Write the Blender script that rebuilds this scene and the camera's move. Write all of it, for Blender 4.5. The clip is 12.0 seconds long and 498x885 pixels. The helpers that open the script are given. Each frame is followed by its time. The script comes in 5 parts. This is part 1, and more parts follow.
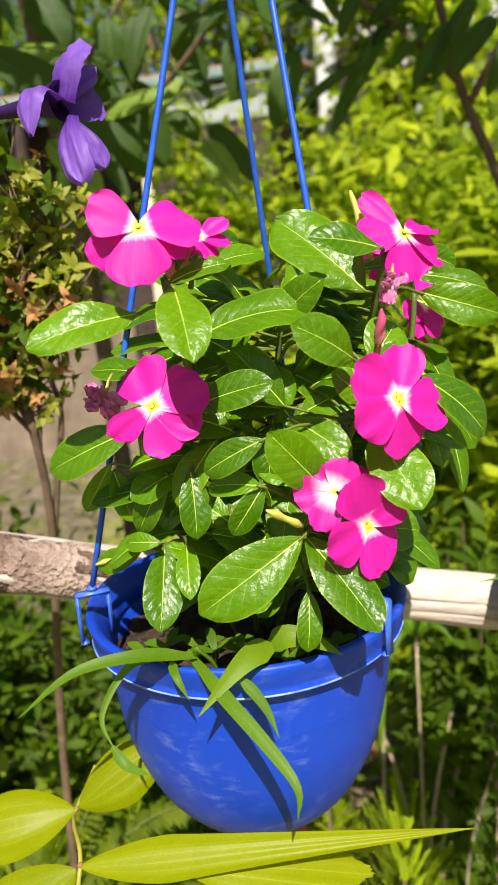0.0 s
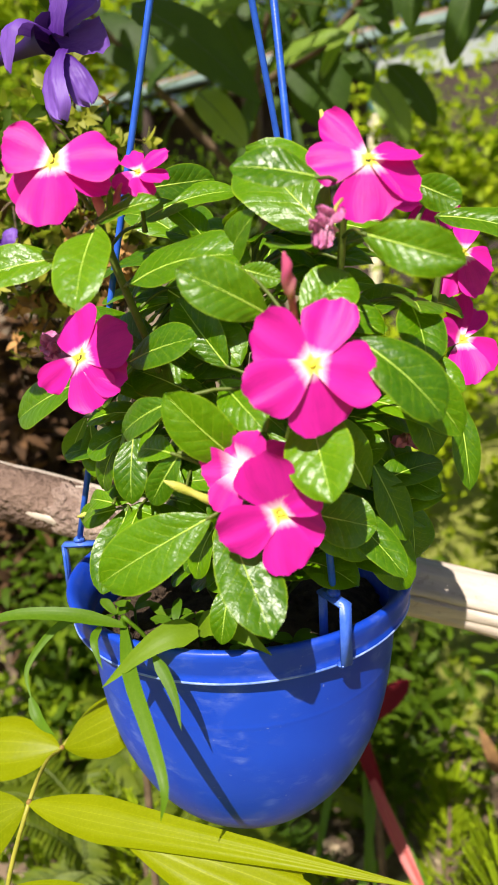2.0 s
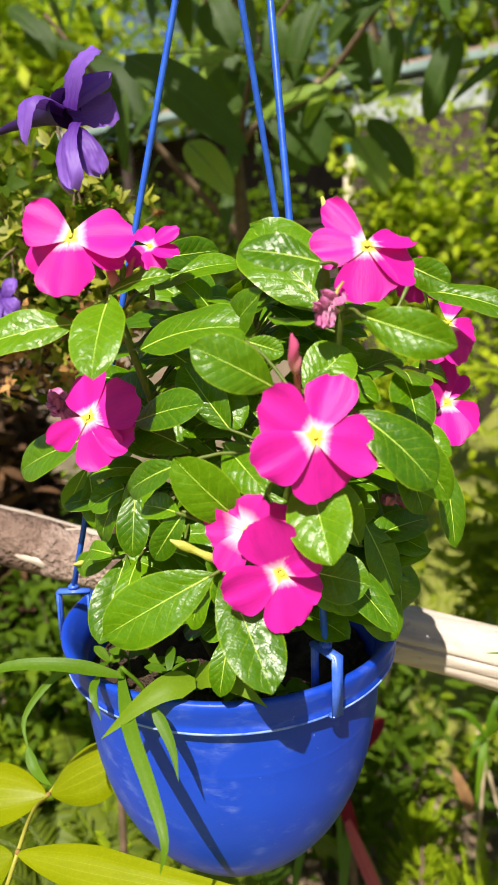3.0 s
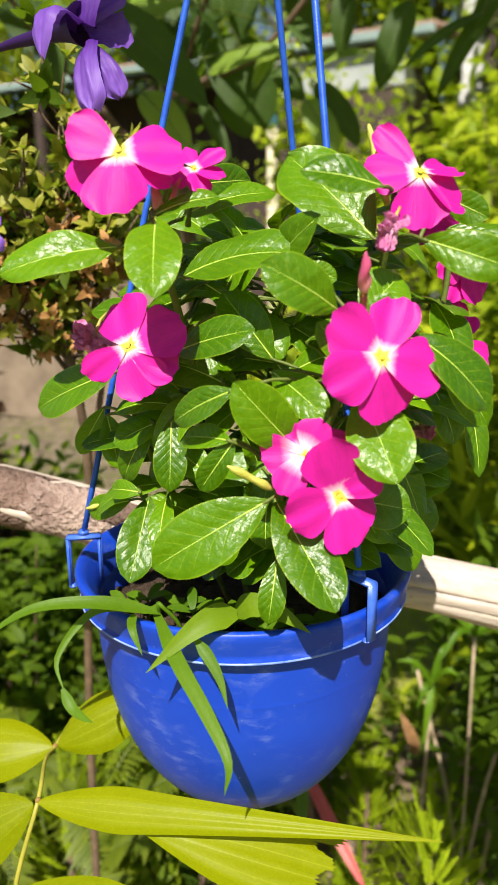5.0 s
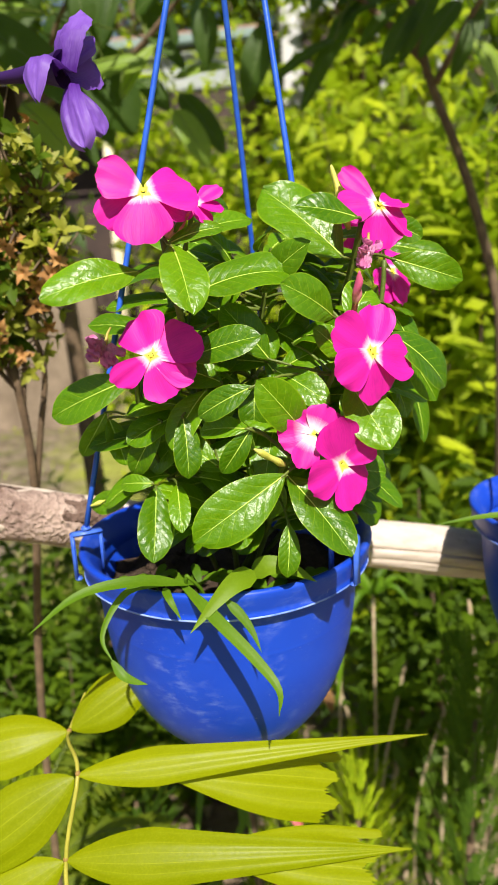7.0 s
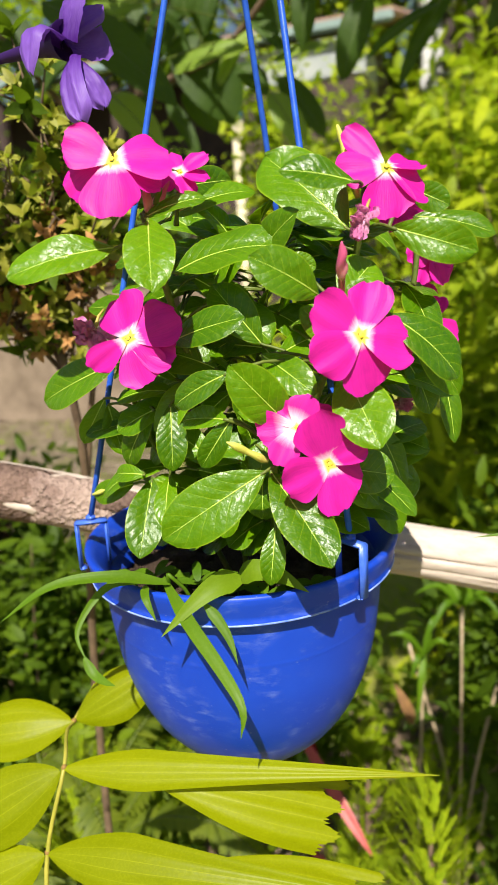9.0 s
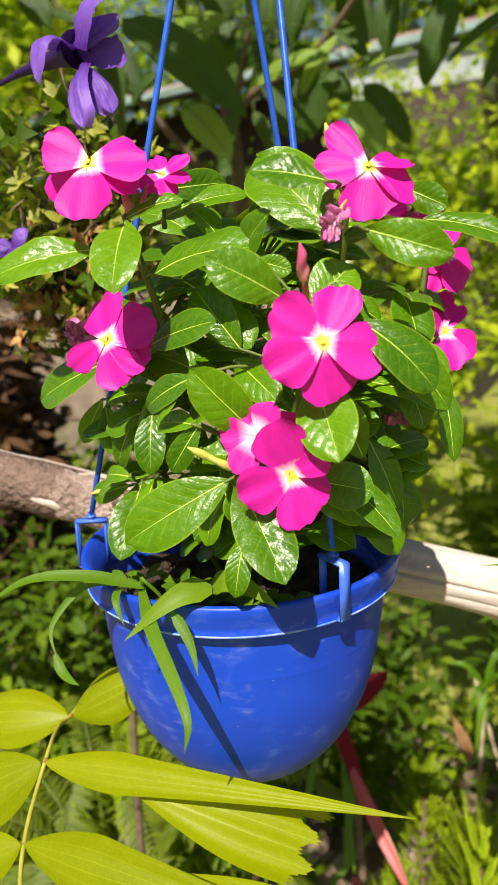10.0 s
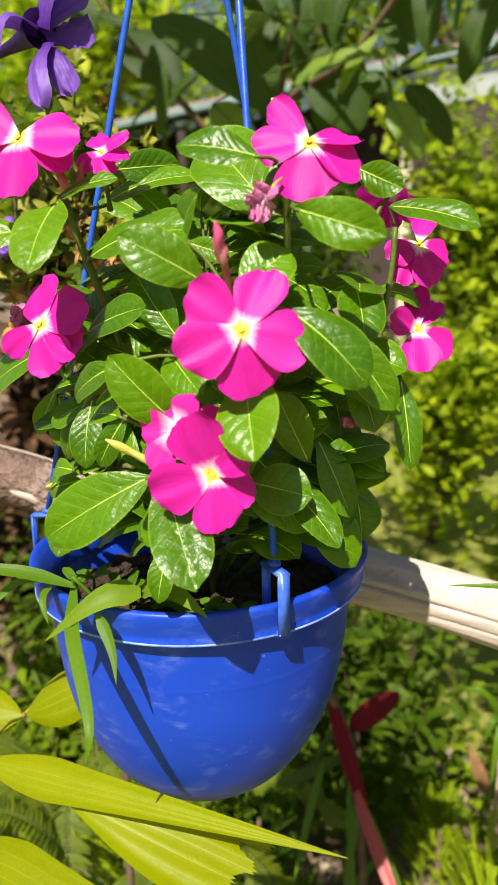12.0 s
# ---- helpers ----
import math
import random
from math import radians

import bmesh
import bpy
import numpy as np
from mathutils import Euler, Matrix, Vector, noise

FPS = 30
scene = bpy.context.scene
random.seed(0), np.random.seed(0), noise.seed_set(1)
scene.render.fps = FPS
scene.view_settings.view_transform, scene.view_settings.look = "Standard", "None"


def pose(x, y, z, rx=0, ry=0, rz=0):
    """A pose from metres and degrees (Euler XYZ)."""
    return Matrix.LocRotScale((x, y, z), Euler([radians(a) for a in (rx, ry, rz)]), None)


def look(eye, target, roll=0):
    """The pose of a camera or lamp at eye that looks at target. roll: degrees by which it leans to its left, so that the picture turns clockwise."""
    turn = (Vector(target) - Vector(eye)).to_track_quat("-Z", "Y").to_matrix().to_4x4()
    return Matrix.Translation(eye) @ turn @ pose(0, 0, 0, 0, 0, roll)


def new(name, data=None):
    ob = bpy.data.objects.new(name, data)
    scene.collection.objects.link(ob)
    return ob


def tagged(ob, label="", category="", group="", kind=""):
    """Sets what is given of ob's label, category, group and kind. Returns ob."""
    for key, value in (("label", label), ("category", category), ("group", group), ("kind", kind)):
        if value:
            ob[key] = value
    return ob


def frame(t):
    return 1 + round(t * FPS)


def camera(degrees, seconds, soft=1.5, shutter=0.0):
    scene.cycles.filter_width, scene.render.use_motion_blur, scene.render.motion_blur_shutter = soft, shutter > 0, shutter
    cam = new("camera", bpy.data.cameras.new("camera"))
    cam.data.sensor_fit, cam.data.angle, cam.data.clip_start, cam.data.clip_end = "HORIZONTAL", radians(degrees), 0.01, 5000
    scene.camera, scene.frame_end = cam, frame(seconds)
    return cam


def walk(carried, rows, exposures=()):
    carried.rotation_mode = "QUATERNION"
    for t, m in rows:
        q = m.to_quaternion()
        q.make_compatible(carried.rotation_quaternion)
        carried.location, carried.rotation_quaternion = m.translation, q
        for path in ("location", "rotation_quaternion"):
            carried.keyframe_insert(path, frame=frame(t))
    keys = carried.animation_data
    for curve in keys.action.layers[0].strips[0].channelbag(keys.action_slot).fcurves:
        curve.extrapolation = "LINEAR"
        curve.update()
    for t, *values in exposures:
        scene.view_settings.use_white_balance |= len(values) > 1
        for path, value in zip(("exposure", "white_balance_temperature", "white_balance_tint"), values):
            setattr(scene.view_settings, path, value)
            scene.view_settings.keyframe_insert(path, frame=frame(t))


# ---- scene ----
cam = camera(42.0, 12.0, 0.7)
PATH = [
    (0, (0.021, -0.06, 1.32), (-0.141, 1.894, 0.928), -4.4),
    (0.5, (0.06, -0.037, 1.313), (-0.269, 1.893, 0.904), -3.5),
    (1, (0.078, -0.032, 1.314), (-0.399, 1.867, 0.908), -1.7),
    (1.5, (0.104, -0.009, 1.309), (-0.572, 1.814, 0.839), -1.8),
    (2, (0.131, 0.001, 1.306), (-0.659, 1.78, 0.849), -3.2),
    (2.5, (0.134, -0.002, 1.313), (-0.591, 1.816, 0.905), -2.7),
    (2.7, (0.132, -0.006, 1.324), (-0.602, 1.814, 0.939), -2.0),
    (4.3, (0.087, -0.042, 1.308), (-0.437, 1.85, 0.93), -0.3),
    (4.5, (0.086, -0.035, 1.306), (-0.421, 1.86, 0.92), -0.3),
    (5, (0.073, -0.034, 1.304), (-0.401, 1.856, 0.853), -0.6),
    (5.5, (0.043, -0.045, 1.317), (-0.232, 1.867, 0.797), -3.4),
    (6, (0.027, -0.07, 1.317), (-0.048, 1.856, 0.784), -4.3),
    (6.5, (0.012, -0.096, 1.313), (-0.01, 1.854, 0.865), -4.6),
    (6.7, (0.006, -0.098, 1.315), (-0.013, 1.846, 0.844), -3.4),
    (8.3, (0.04, -0.087, 1.301), (-0.142, 1.852, 0.847), -5.4),
    (8.5, (0.046, -0.079, 1.306), (-0.216, 1.854, 0.866), -5.1),
    (9, (0.073, -0.062, 1.303), (-0.346, 1.836, 0.832), -3.4),
    (9.5, (0.106, -0.046, 1.294), (-0.447, 1.816, 0.819), -4.2),
    (10, (0.127, -0.038, 1.297), (-0.582, 1.783, 0.871), -2.5),
    (10.5, (0.147, -0.02, 1.295), (-0.658, 1.754, 0.843), -2.0),
    (11, (0.165, -0.007, 1.291), (-0.667, 1.752, 0.83), -2.3),
    (11.5, (0.175, 0.01, 1.281), (-0.698, 1.756, 0.846), -2.3),
    (12, (0.168, 0.0, 1.287), (-0.69, 1.762, 0.887), -1.0),
]
walk(cam, [(t, look(eye, target, roll)) for t, eye, target, roll in PATH], [(0.0, 0.78, 6700, 12), (12.0, 0.78, 6700, 12)])
cam.data.dof.use_dof, cam.data.dof.focus_distance, cam.data.dof.aperture_fstop = True, 0.32, 14.0

# ---- light ----
SUN = Vector((0.08, -0.70, 0.80)).normalized()
world = bpy.data.worlds.new("sky")
scene.world = world
world.use_nodes = True
wn = world.node_tree.nodes
sky = wn.new("ShaderNodeTexSky")
sky.sky_type, sky.sun_disc = "NISHITA", False
sky.sun_elevation, sky.sun_rotation = math.asin(SUN.z), math.atan2(SUN.x, SUN.y)
world.node_tree.links.new(sky.outputs[0], wn["Background"].inputs[0])
wn["Background"].inputs[1].default_value = 0.05
sun_data = bpy.data.lights.new("sun", "SUN")
sun_data.energy, sun_data.angle, sun_data.color = 5.0, radians(0.53), (1.0, 0.95, 0.86)
sun = new("sun", sun_data)
sun.matrix_basis = look(SUN * 20, (0, 0, 0))


# ---- material helpers ----
def mat(name):
    m = bpy.data.materials.new(name)
    m.use_nodes = True
    m.node_tree.nodes.clear()
    return m


def nd(m, kind, out=0, props=None, **ins):
    """A node with its inputs set or linked; gives back one of its outputs. A key such as i0 is an input by its number."""
    n = m.node_tree.nodes.new("ShaderNode" + kind)
    for k, v in (props or {}).items():
        if k == "op":
            n.operation = v
        elif k == "blend":
            n.blend_type = v
        elif k == "data":
            n.data_type = v
        elif k == "feature":
            n.feature = v
        elif k == "clamp":
            n.use_clamp = v
    for k, v in ins.items():
        s = n.inputs[int(k[1:])] if k[0] == "i" and k[1:].isdigit() else n.inputs[k.replace("_", " ")]
        if isinstance(v, bpy.types.NodeSocket):
            m.node_tree.links.new(v, s)
        else:
            s.default_value = v
    return n.outputs[out]


def col(c):
    return (*c, 1.0)


def mixc(m, f, a, b, blend="MIX"):
    a = a if isinstance(a, bpy.types.NodeSocket) else col(a)
    b = b if isinstance(b, bpy.types.NodeSocket) else col(b)
    return nd(m, "Mix", 2, {"data": "RGBA", "blend": blend}, i0=f, i6=a, i7=b)


def calc(m, op, a, b=0.0, clamp=False):
    return nd(m, "Math", 0, {"op": op, "clamp": clamp}, i0=a, i1=b)


def band(m, v, lo, hi):
    return nd(m, "MapRange", 0, None, Value=v, From_Min=lo, From_Max=hi)


def noise_at(m, scale, detail=3.0, vec=None, rough=0.55):
    if vec is None:
        vec = nd(m, "TexCoord", 3)
    return nd(m, "TexNoise", 0, None, Vector=vec, Scale=scale, Detail=detail, Roughness=rough)


def finish(m, shader):
    o = m.node_tree.nodes.new("ShaderNodeOutputMaterial")
    m.node_tree.links.new(shader, o.inputs[0])
    return m


def principled(m, base, rough=0.5, spec=0.5, metal=0.0, bump=None, bump_strength=0.3, bump_distance=0.001, **more):
    ins = {"Base_Color": base if isinstance(base, bpy.types.NodeSocket) else col(base), "Roughness": rough, "Metallic": metal, "Specular_IOR_Level": spec}
    if bump is not None:
        ins["Normal"] = nd(m, "Bump", 0, None, Strength=bump_strength, Distance=bump_distance, Height=bump)
    ins.update(more)
    return nd(m, "BsdfPrincipled", 0, None, **ins)


def leaf_material(name, dark, light, vein, rough=0.30, through_light=0.3, glow=(0.35, 0.6, 0.02), veins=8.0, vein_amount=0.35, spec=0.5, island=False, parallel=False, relief=0.35, rim=0.0):
    """A leaf with a uv map: u along it, v across it, 0.5 on the midrib."""
    m = mat(name)
    uv = nd(m, "UVMap")
    sep = m.node_tree.nodes.new("ShaderNodeSeparateXYZ")
    m.node_tree.links.new(uv, sep.inputs[0])
    u, v = sep.outputs[0], sep.outputs[1]
    across = calc(m, "ABSOLUTE", calc(m, "SUBTRACT", v, 0.5))
    big, fine = noise_at(m, 55.0, 3.0), noise_at(m, 800.0, 2.0)
    if parallel:
        run = calc(m, "MULTIPLY", v, veins)
    else:
        curved = calc(m, "MULTIPLY", calc(m, "POWER", across, 0.8), veins * 0.42)
        run = calc(m, "ADD", calc(m, "SUBTRACT", calc(m, "MULTIPLY", u, veins), curved), calc(m, "MULTIPLY", big, 0.5))
    wave = calc(m, "ABSOLUTE", calc(m, "SUBTRACT", calc(m, "FRACT", run), 0.5))
    lines = calc(m, "MULTIPLY", band(m, wave, 0.05, 0.0), band(m, across, 0.5, 0.15))
    rand = nd(m, "NewGeometry", "Random Per Island") if island else nd(m, "ObjectInfo", "Random")
    f = calc(m, "ADD", calc(m, "MULTIPLY", rand, 0.6), calc(m, "MULTIPLY", big, 0.5), True)
    base = mixc(m, f, dark, light)
    base = mixc(m, calc(m, "MULTIPLY", band(m, fine, 0.45, 0.75), 0.12), base, vein)
    base = mixc(m, calc(m, "MULTIPLY", lines, vein_amount), base, vein)
    # pale margin: light showing at the leaf's edge, put into the colour
    if rim:
        base = mixc(m, calc(m, "MULTIPLY", band(m, across, 0.465, 0.495), rim), base, vein)
    pucker = calc(m, "ADD", calc(m, "MULTIPLY", noise_at(m, 85.0, 2.0), 0.8), calc(m, "MULTIPLY", noise_at(m, 280.0, 3.0), 0.42))
    height = calc(m, "ADD", calc(m, "MULTIPLY", calc(m, "POWER", wave, 0.6), 0.22), calc(m, "MULTIPLY", pucker, 1.35))
    p = principled(m, base, calc(m, "ADD", rough, calc(m, "MULTIPLY", big, 0.14)), spec, 0.0, height, relief, 0.0012)
    t = nd(m, "BsdfTranslucent", 0, None, Color=mixc(m, 0.5, base, glow))
    return finish(m, nd(m, "MixShader", 0, None, i0=through_light, i1=p, i2=t))


def petal_material(name, inner, mid, outer, eye_to=0.16, white_to=0.42, streak=0.2, relief=0.18):
    m = mat(name)
    uv = nd(m, "UVMap")
    sep = m.node_tree.nodes.new("ShaderNodeSeparateXYZ")
    m.node_tree.links.new(uv, sep.inputs[0])
    u, v = sep.outputs[0], sep.outputs[1]
    stretch = nd(m, "Mapping", 0, None, Vector=uv, Scale=(2.0, 34.0, 1.0))
    streaks = nd(m, "TexNoise", 0, None, Vector=stretch, Scale=1.0, Detail=2.0)
    edge = calc(m, "ADD", u, calc(m, "MULTIPLY", calc(m, "SUBTRACT", streaks, 0.5), streak))
    base = mixc(m, band(m, edge, eye_to, white_to), mid, outer)
    base = mixc(m, band(m, u, 0.10, 0.04), base, inner)
    soft = noise_at(m, 120.0, 3.0)
    deep = tuple(0.62 * c for c in outer)
    base = mixc(m, calc(m, "MULTIPLY", calc(m, "MULTIPLY", band(m, calc(m, "ADD", streaks, soft), 0.85, 1.25), 0.45), band(m, u, 0.2, 0.5)), base, deep)
    p = principled(m, base, 0.5, 0.3, 0.0, calc(m, "ADD", streaks, calc(m, "MULTIPLY", noise_at(m, 330.0, 3.0), relief)), relief, 0.0012)
    t = nd(m, "BsdfTranslucent", 0, None, Color=base)
    return finish(m, nd(m, "MixShader", 0, None, i0=0.28, i1=p, i2=t))


def plain(name, a, b, rough=0.6, scale=60.0, bump=0.4, dist=0.001, spec=0.4, stretch=None, island=False):
    m = mat(name)
    vec = None
    if stretch:
        vec = nd(m, "Mapping", 0, None, Vector=nd(m, "TexCoord", 3), Scale=stretch)
    n1, n2 = noise_at(m, scale, 4.0, vec), noise_at(m, scale * 7.0, 3.0, vec)
    f = calc(m, "ADD", calc(m, "MULTIPLY", n1, 0.7), calc(m, "MULTIPLY", n2, 0.3))
    f = band(m, f, 0.3, 0.7)
    if island:
        f = calc(m, "ADD", calc(m, "MULTIPLY", f, 0.5), calc(m, "MULTIPLY", nd(m, "NewGeometry", "Random Per Island"), 0.5))
    return finish(m, principled(m, mixc(m, f, a, b), rough, spec, 0.0, calc(m, "ADD", n1, n2), bump, dist))


def pot_material():
    m = mat("blue_plastic")
    uv = nd(m, "TexCoord", 3)
    blot = noise_at(m, 26.0, 4.0)
    smear = nd(m, "TexNoise", 0, None, Vector=nd(m, "Mapping", 0, None, Vector=uv, Scale=(0.55, 0.55, 1.25)), Scale=95.0, Detail=6.0, Roughness=0.7)
    rub = calc(m, "MULTIPLY", band(m, smear, 0.48, 0.72), band(m, noise_at(m, 34.0, 3.0), 0.47, 0.66))
    base = mixc(m, blot, (0.003, 0.034, 0.37), (0.008, 0.060, 0.50))
    base = mixc(m, calc(m, "MULTIPLY", rub, 0.34), base, (0.34, 0.44, 0.72))
    dust = band(m, noise_at(m, 420.0, 2.0), 0.72, 0.78)
    base = mixc(m, calc(m, "MULTIPLY", dust, 0.25), base, (0.5, 0.52, 0.55))
    rough = calc(m, "ADD", 0.30, calc(m, "MULTIPLY", smear, 0.22))
    return finish(m, principled(m, base, rough, 0.28, 0.0, calc(m, "ADD", smear, blot), 0.10, 0.0006))


def wood_material():
    m = mat("weathered_wood")
    along = nd(m, "Mapping", 0, None, Vector=nd(m, "TexCoord", 3), Scale=(5.0, 60.0, 60.0))
    grain = nd(m, "TexNoise", 0, None, Vector=along, Scale=2.2, Detail=6.0, Roughness=0.65)
    patch, spots = noise_at(m, 18.0, 4.0), noise_at(m, 140.0, 3.0)
    base = mixc(m, band(m, grain, 0.35, 0.65), (0.45, 0.37, 0.31), (0.58, 0.50, 0.43))
    base = mixc(m, calc(m, "MULTIPLY", band(m, patch, 0.55, 0.70), 0.5), base, (0.40, 0.31, 0.24))
    base = mixc(m, calc(m, "MULTIPLY", band(m, spots, 0.62, 0.72), 0.35), base, (0.20, 0.14, 0.10))
    crack = calc(m, "MULTIPLY", band(m, grain, 0.30, 0.26), 0.6)
    base = mixc(m, crack, base, (0.05, 0.03, 0.02))
    h = calc(m, "ADD", calc(m, "MULTIPLY", grain, 1.0), calc(m, "MULTIPLY", patch, 0.6))
    return finish(m, principled(m, base, 0.8, 0.25, 0.0, h, 0.45, 0.002))


LEAF = leaf_material("vinca_leaf", (0.012, 0.074, 0.0001), (0.112, 0.258, 0.0002), (0.40, 0.54, 0.02), 0.27, 0.25, (0.40, 0.66, 0.002), spec=0.42, vein_amount=0.36, relief=0.90, rim=0.34)
VEIN = plain("leaf_vein", (0.30, 0.46, 0.04), (0.50, 0.64, 0.12), 0.45, 200.0, 0.2)
PETAL = petal_material("pink_petal", (0.85, 0.75, 0.10), (0.96, 0.84, 0.94), (0.71, 0.013, 0.36), 0.045, 0.24, 0.18)
PALE_PETAL = petal_material("pale_backed_petal", (0.85, 0.75, 0.30), (0.95, 0.85, 0.93), (0.72, 0.020, 0.34), 0.16, 0.55, 0.15)
PINK_BUD = petal_material("pink_bud_skin", (0.55, 0.45, 0.12), (0.85, 0.45, 0.40), (0.72, 0.12, 0.28), 0.0, 0.6)
WILTED = petal_material("wilted_petal", (0.6, 0.45, 0.12), (0.92, 0.72, 0.80), (0.76, 0.22, 0.50), 0.05, 0.7, 0.9)
PURPLE = petal_material("purple_petal", (0.04, 0.012, 0.10), (0.075, 0.014, 0.22), (0.235, 0.105, 0.54), 0.15, 0.85, 0.5, 0.16)
YELLOW = plain("flower_eye", (0.85, 0.60, 0.02), (0.95, 0.80, 0.10), 0.6, 300.0)
STEM = plain("green_stem", (0.050, 0.085, 0.008), (0.13, 0.165, 0.025), 0.5, 90.0)
RED_STEM = plain("reddish_stem", (0.20, 0.06, 0.03), (0.32, 0.13, 0.06), 0.5, 90.0)
BROWN_STEM = plain("brown_stem", (0.065, 0.042, 0.026), (0.18, 0.12, 0.07), 0.8, 70.0)
BUD = plain("yellow_green_bud", (0.42, 0.46, 0.05), (0.62, 0.58, 0.14), 0.5, 150.0)
POT = pot_material()
CLIP = plain("pale_blue_plastic", (0.014, 0.075, 0.50), (0.070, 0.165, 0.64), 0.32, 150.0, 0.1)
HIGHLIGHT_BLUE = plain("highlight_blue_plastic", (0.04, 0.12, 0.55), (0.34, 0.44, 0.74), 0.4, 70.0, 0.2)
STRING = plain("blue_cord", (0.010, 0.060, 0.42), (0.025, 0.12, 0.60), 0.35, 150.0, 0.1)
SOIL = plain("dark_soil", (0.035, 0.024, 0.016), (0.12, 0.082, 0.058), 0.95, 120.0, 1.0, 0.004, 0.1)
WOOD = wood_material()
GRASS = leaf_material("grass_blade", (0.036, 0.105, 0.003), (0.105, 0.205, 0.006), (0.24, 0.36, 0.03), 0.42, 0.3, spec=0.25, veins=5.0, vein_amount=0.06, parallel=True, relief=0.12)
PALE_GRASS = leaf_material("pale_grass_blade", (0.10, 0.19, 0.004), (0.19, 0.29, 0.008), (0.30, 0.42, 0.04), 0.42, 0.35, spec=0.22, veins=5.0, vein_amount=0.06, parallel=True, relief=0.12)
PALM = leaf_material("palm_leaflet", (0.15, 0.20, 0.0005), (0.275, 0.315, 0.001), (0.60, 0.62, 0.02), 0.36, 0.40, (0.60, 0.66, 0.004), veins=6.0, vein_amount=0.30, spec=0.22, parallel=True, relief=0.20)
HUSK_BROWN = plain("dry_seed_husk", (0.20, 0.085, 0.02), (0.50, 0.27, 0.09), 0.8, 90.0, island=True)
JOINT = plain("rusty_joint", (0.16, 0.09, 0.02), (0.32, 0.20, 0.05), 0.7, 90.0)
RACHIS = plain("palm_stalk", (0.22, 0.22, 0.02), (0.38, 0.34, 0.05), 0.5, 60.0)


# ---- mesh helpers ----
def place_of(ob):
    m = ob.matrix_basis.copy()
    if ob.parent:
        m = place_of(ob.parent) @ ob.matrix_parent_inverse @ m
    return m


def thing(name, at, label, category, group="", kind=""):
    ob = new(name)
    ob.empty_display_size = 0.02
    ob.matrix_basis = Matrix.Translation(at)
    return tagged(ob, label, category, group, kind)


def obj(name, bm, material, smooth=True):
    me = bpy.data.meshes.new(name)
    bm.to_mesh(me)
    bm.free()
    me.materials.append(material)
    if smooth:
        me.shade_smooth()
    return new(name, me)


def part(name, bm, material, parent, label="", smooth=True):
    """Links a bmesh, given in world metres, as one mesh under a thing or a part."""
    ob = obj(name, bm, material, smooth)
    ob.parent = parent
    ob.matrix_parent_inverse = place_of(parent).inverted()
    if label:
        ob["label"] = label
    return ob


def sheet(rows):
    """A bmesh from rows of (point, u, v), each row as long as the next, with a uv map."""
    bm = bmesh.new()
    uv = bm.loops.layers.uv.new("UVMap")
    vs = [[(bm.verts.new(p), (u, v)) for p, u, v in r] for r in rows]
    for a, b in zip(vs, vs[1:]):
        for k in range(len(a) - 1):
            quad = (a[k], a[k + 1], b[k + 1], b[k])
            fc = bm.faces.new([q[0] for q in quad])
            for lp, q in zip(fc.loops, quad):
                lp[uv].uv = q[1]
    return bm


def tube_bm(points, radii, sides=8, caps=True, bm=None):
    bm = bm or bmesh.new()
    pts = [Vector(p) for p in points]
    if not isinstance(radii, (list, tuple)):
        radii = [radii] * len(pts)
    rings, side = [], None
    for i, p in enumerate(pts):
        d = (pts[min(i + 1, len(pts) - 1)] - pts[max(i - 1, 0)]).normalized()
        side = side or (d.orthogonal())
        side = (side - d * side.dot(d)).normalized()
        other = d.cross(side)
        rings.append([bm.verts.new(p + (side * math.cos(a) + other * math.sin(a)) * radii[i]) for a in (2 * math.pi * k / sides for k in range(sides))])
    for a, b in zip(rings, rings[1:]):
        for k in range(sides):
            bm.faces.new((a[k], a[(k + 1) % sides], b[(k + 1) % sides], b[k]))
    if caps:
        bm.faces.new(rings[0][::-1])
        bm.faces.new(rings[-1])
    return bm


def curve_points(points, n):
    """n + 1 points on a smooth curve through the given ones."""
    p = [Vector(q) for q in points]
    p = [2 * p[0] - p[1]] + p + [2 * p[-1] - p[-2]]
    out = []
    for k in range(n + 1):
        s = min(k * (len(p) - 3) / n, len(p) - 3 - 1e-6)
        i, t = int(s), s - int(s)
        a, b, c, d = p[i:i + 4]
        out.append(0.5 * ((2 * b) + (c - a) * t + (2 * a - 5 * b + 4 * c - d) * t * t + (3 * b - a - 3 * c + d) * t ** 3))
    return out


def lathe(profile, at, sides=96):
    bm = bmesh.new()
    rings = [[bm.verts.new((at[0] + r * math.cos(2 * math.pi * k / sides), at[1] + r * math.sin(2 * math.pi * k / sides), at[2] + z)) for k in range(sides)] for r, z in profile]
    for a, b in zip(rings, rings[1:]):
        for k in range(sides):
            bm.faces.new((a[k], a[(k + 1) % sides], b[(k + 1) % sides], b[k]))
    return bm


def box(bm, centre, size, turn=None, bevel=0.0):
    made = bmesh.ops.create_cube(bm, size=1.0)["verts"]
    bmesh.ops.scale(bm, vec=size, verts=made)
    if bevel:
        edges = list({e for v in made for e in v.link_edges})
        made = list({v for fc in bmesh.ops.bevel(bm, geom=edges, offset=bevel, segments=2, affect="EDGES")["faces"] for v in fc.verts} | {v for v in made if v.is_valid})
    m = Matrix.Translation(centre) @ (turn.to_4x4() if turn else Matrix())
    bmesh.ops.transform(bm, matrix=m, verts=made)
    return bm


# ---- the hanging pot ----
POT_AT = Vector((-0.0193, 0.3173, 1.1378))


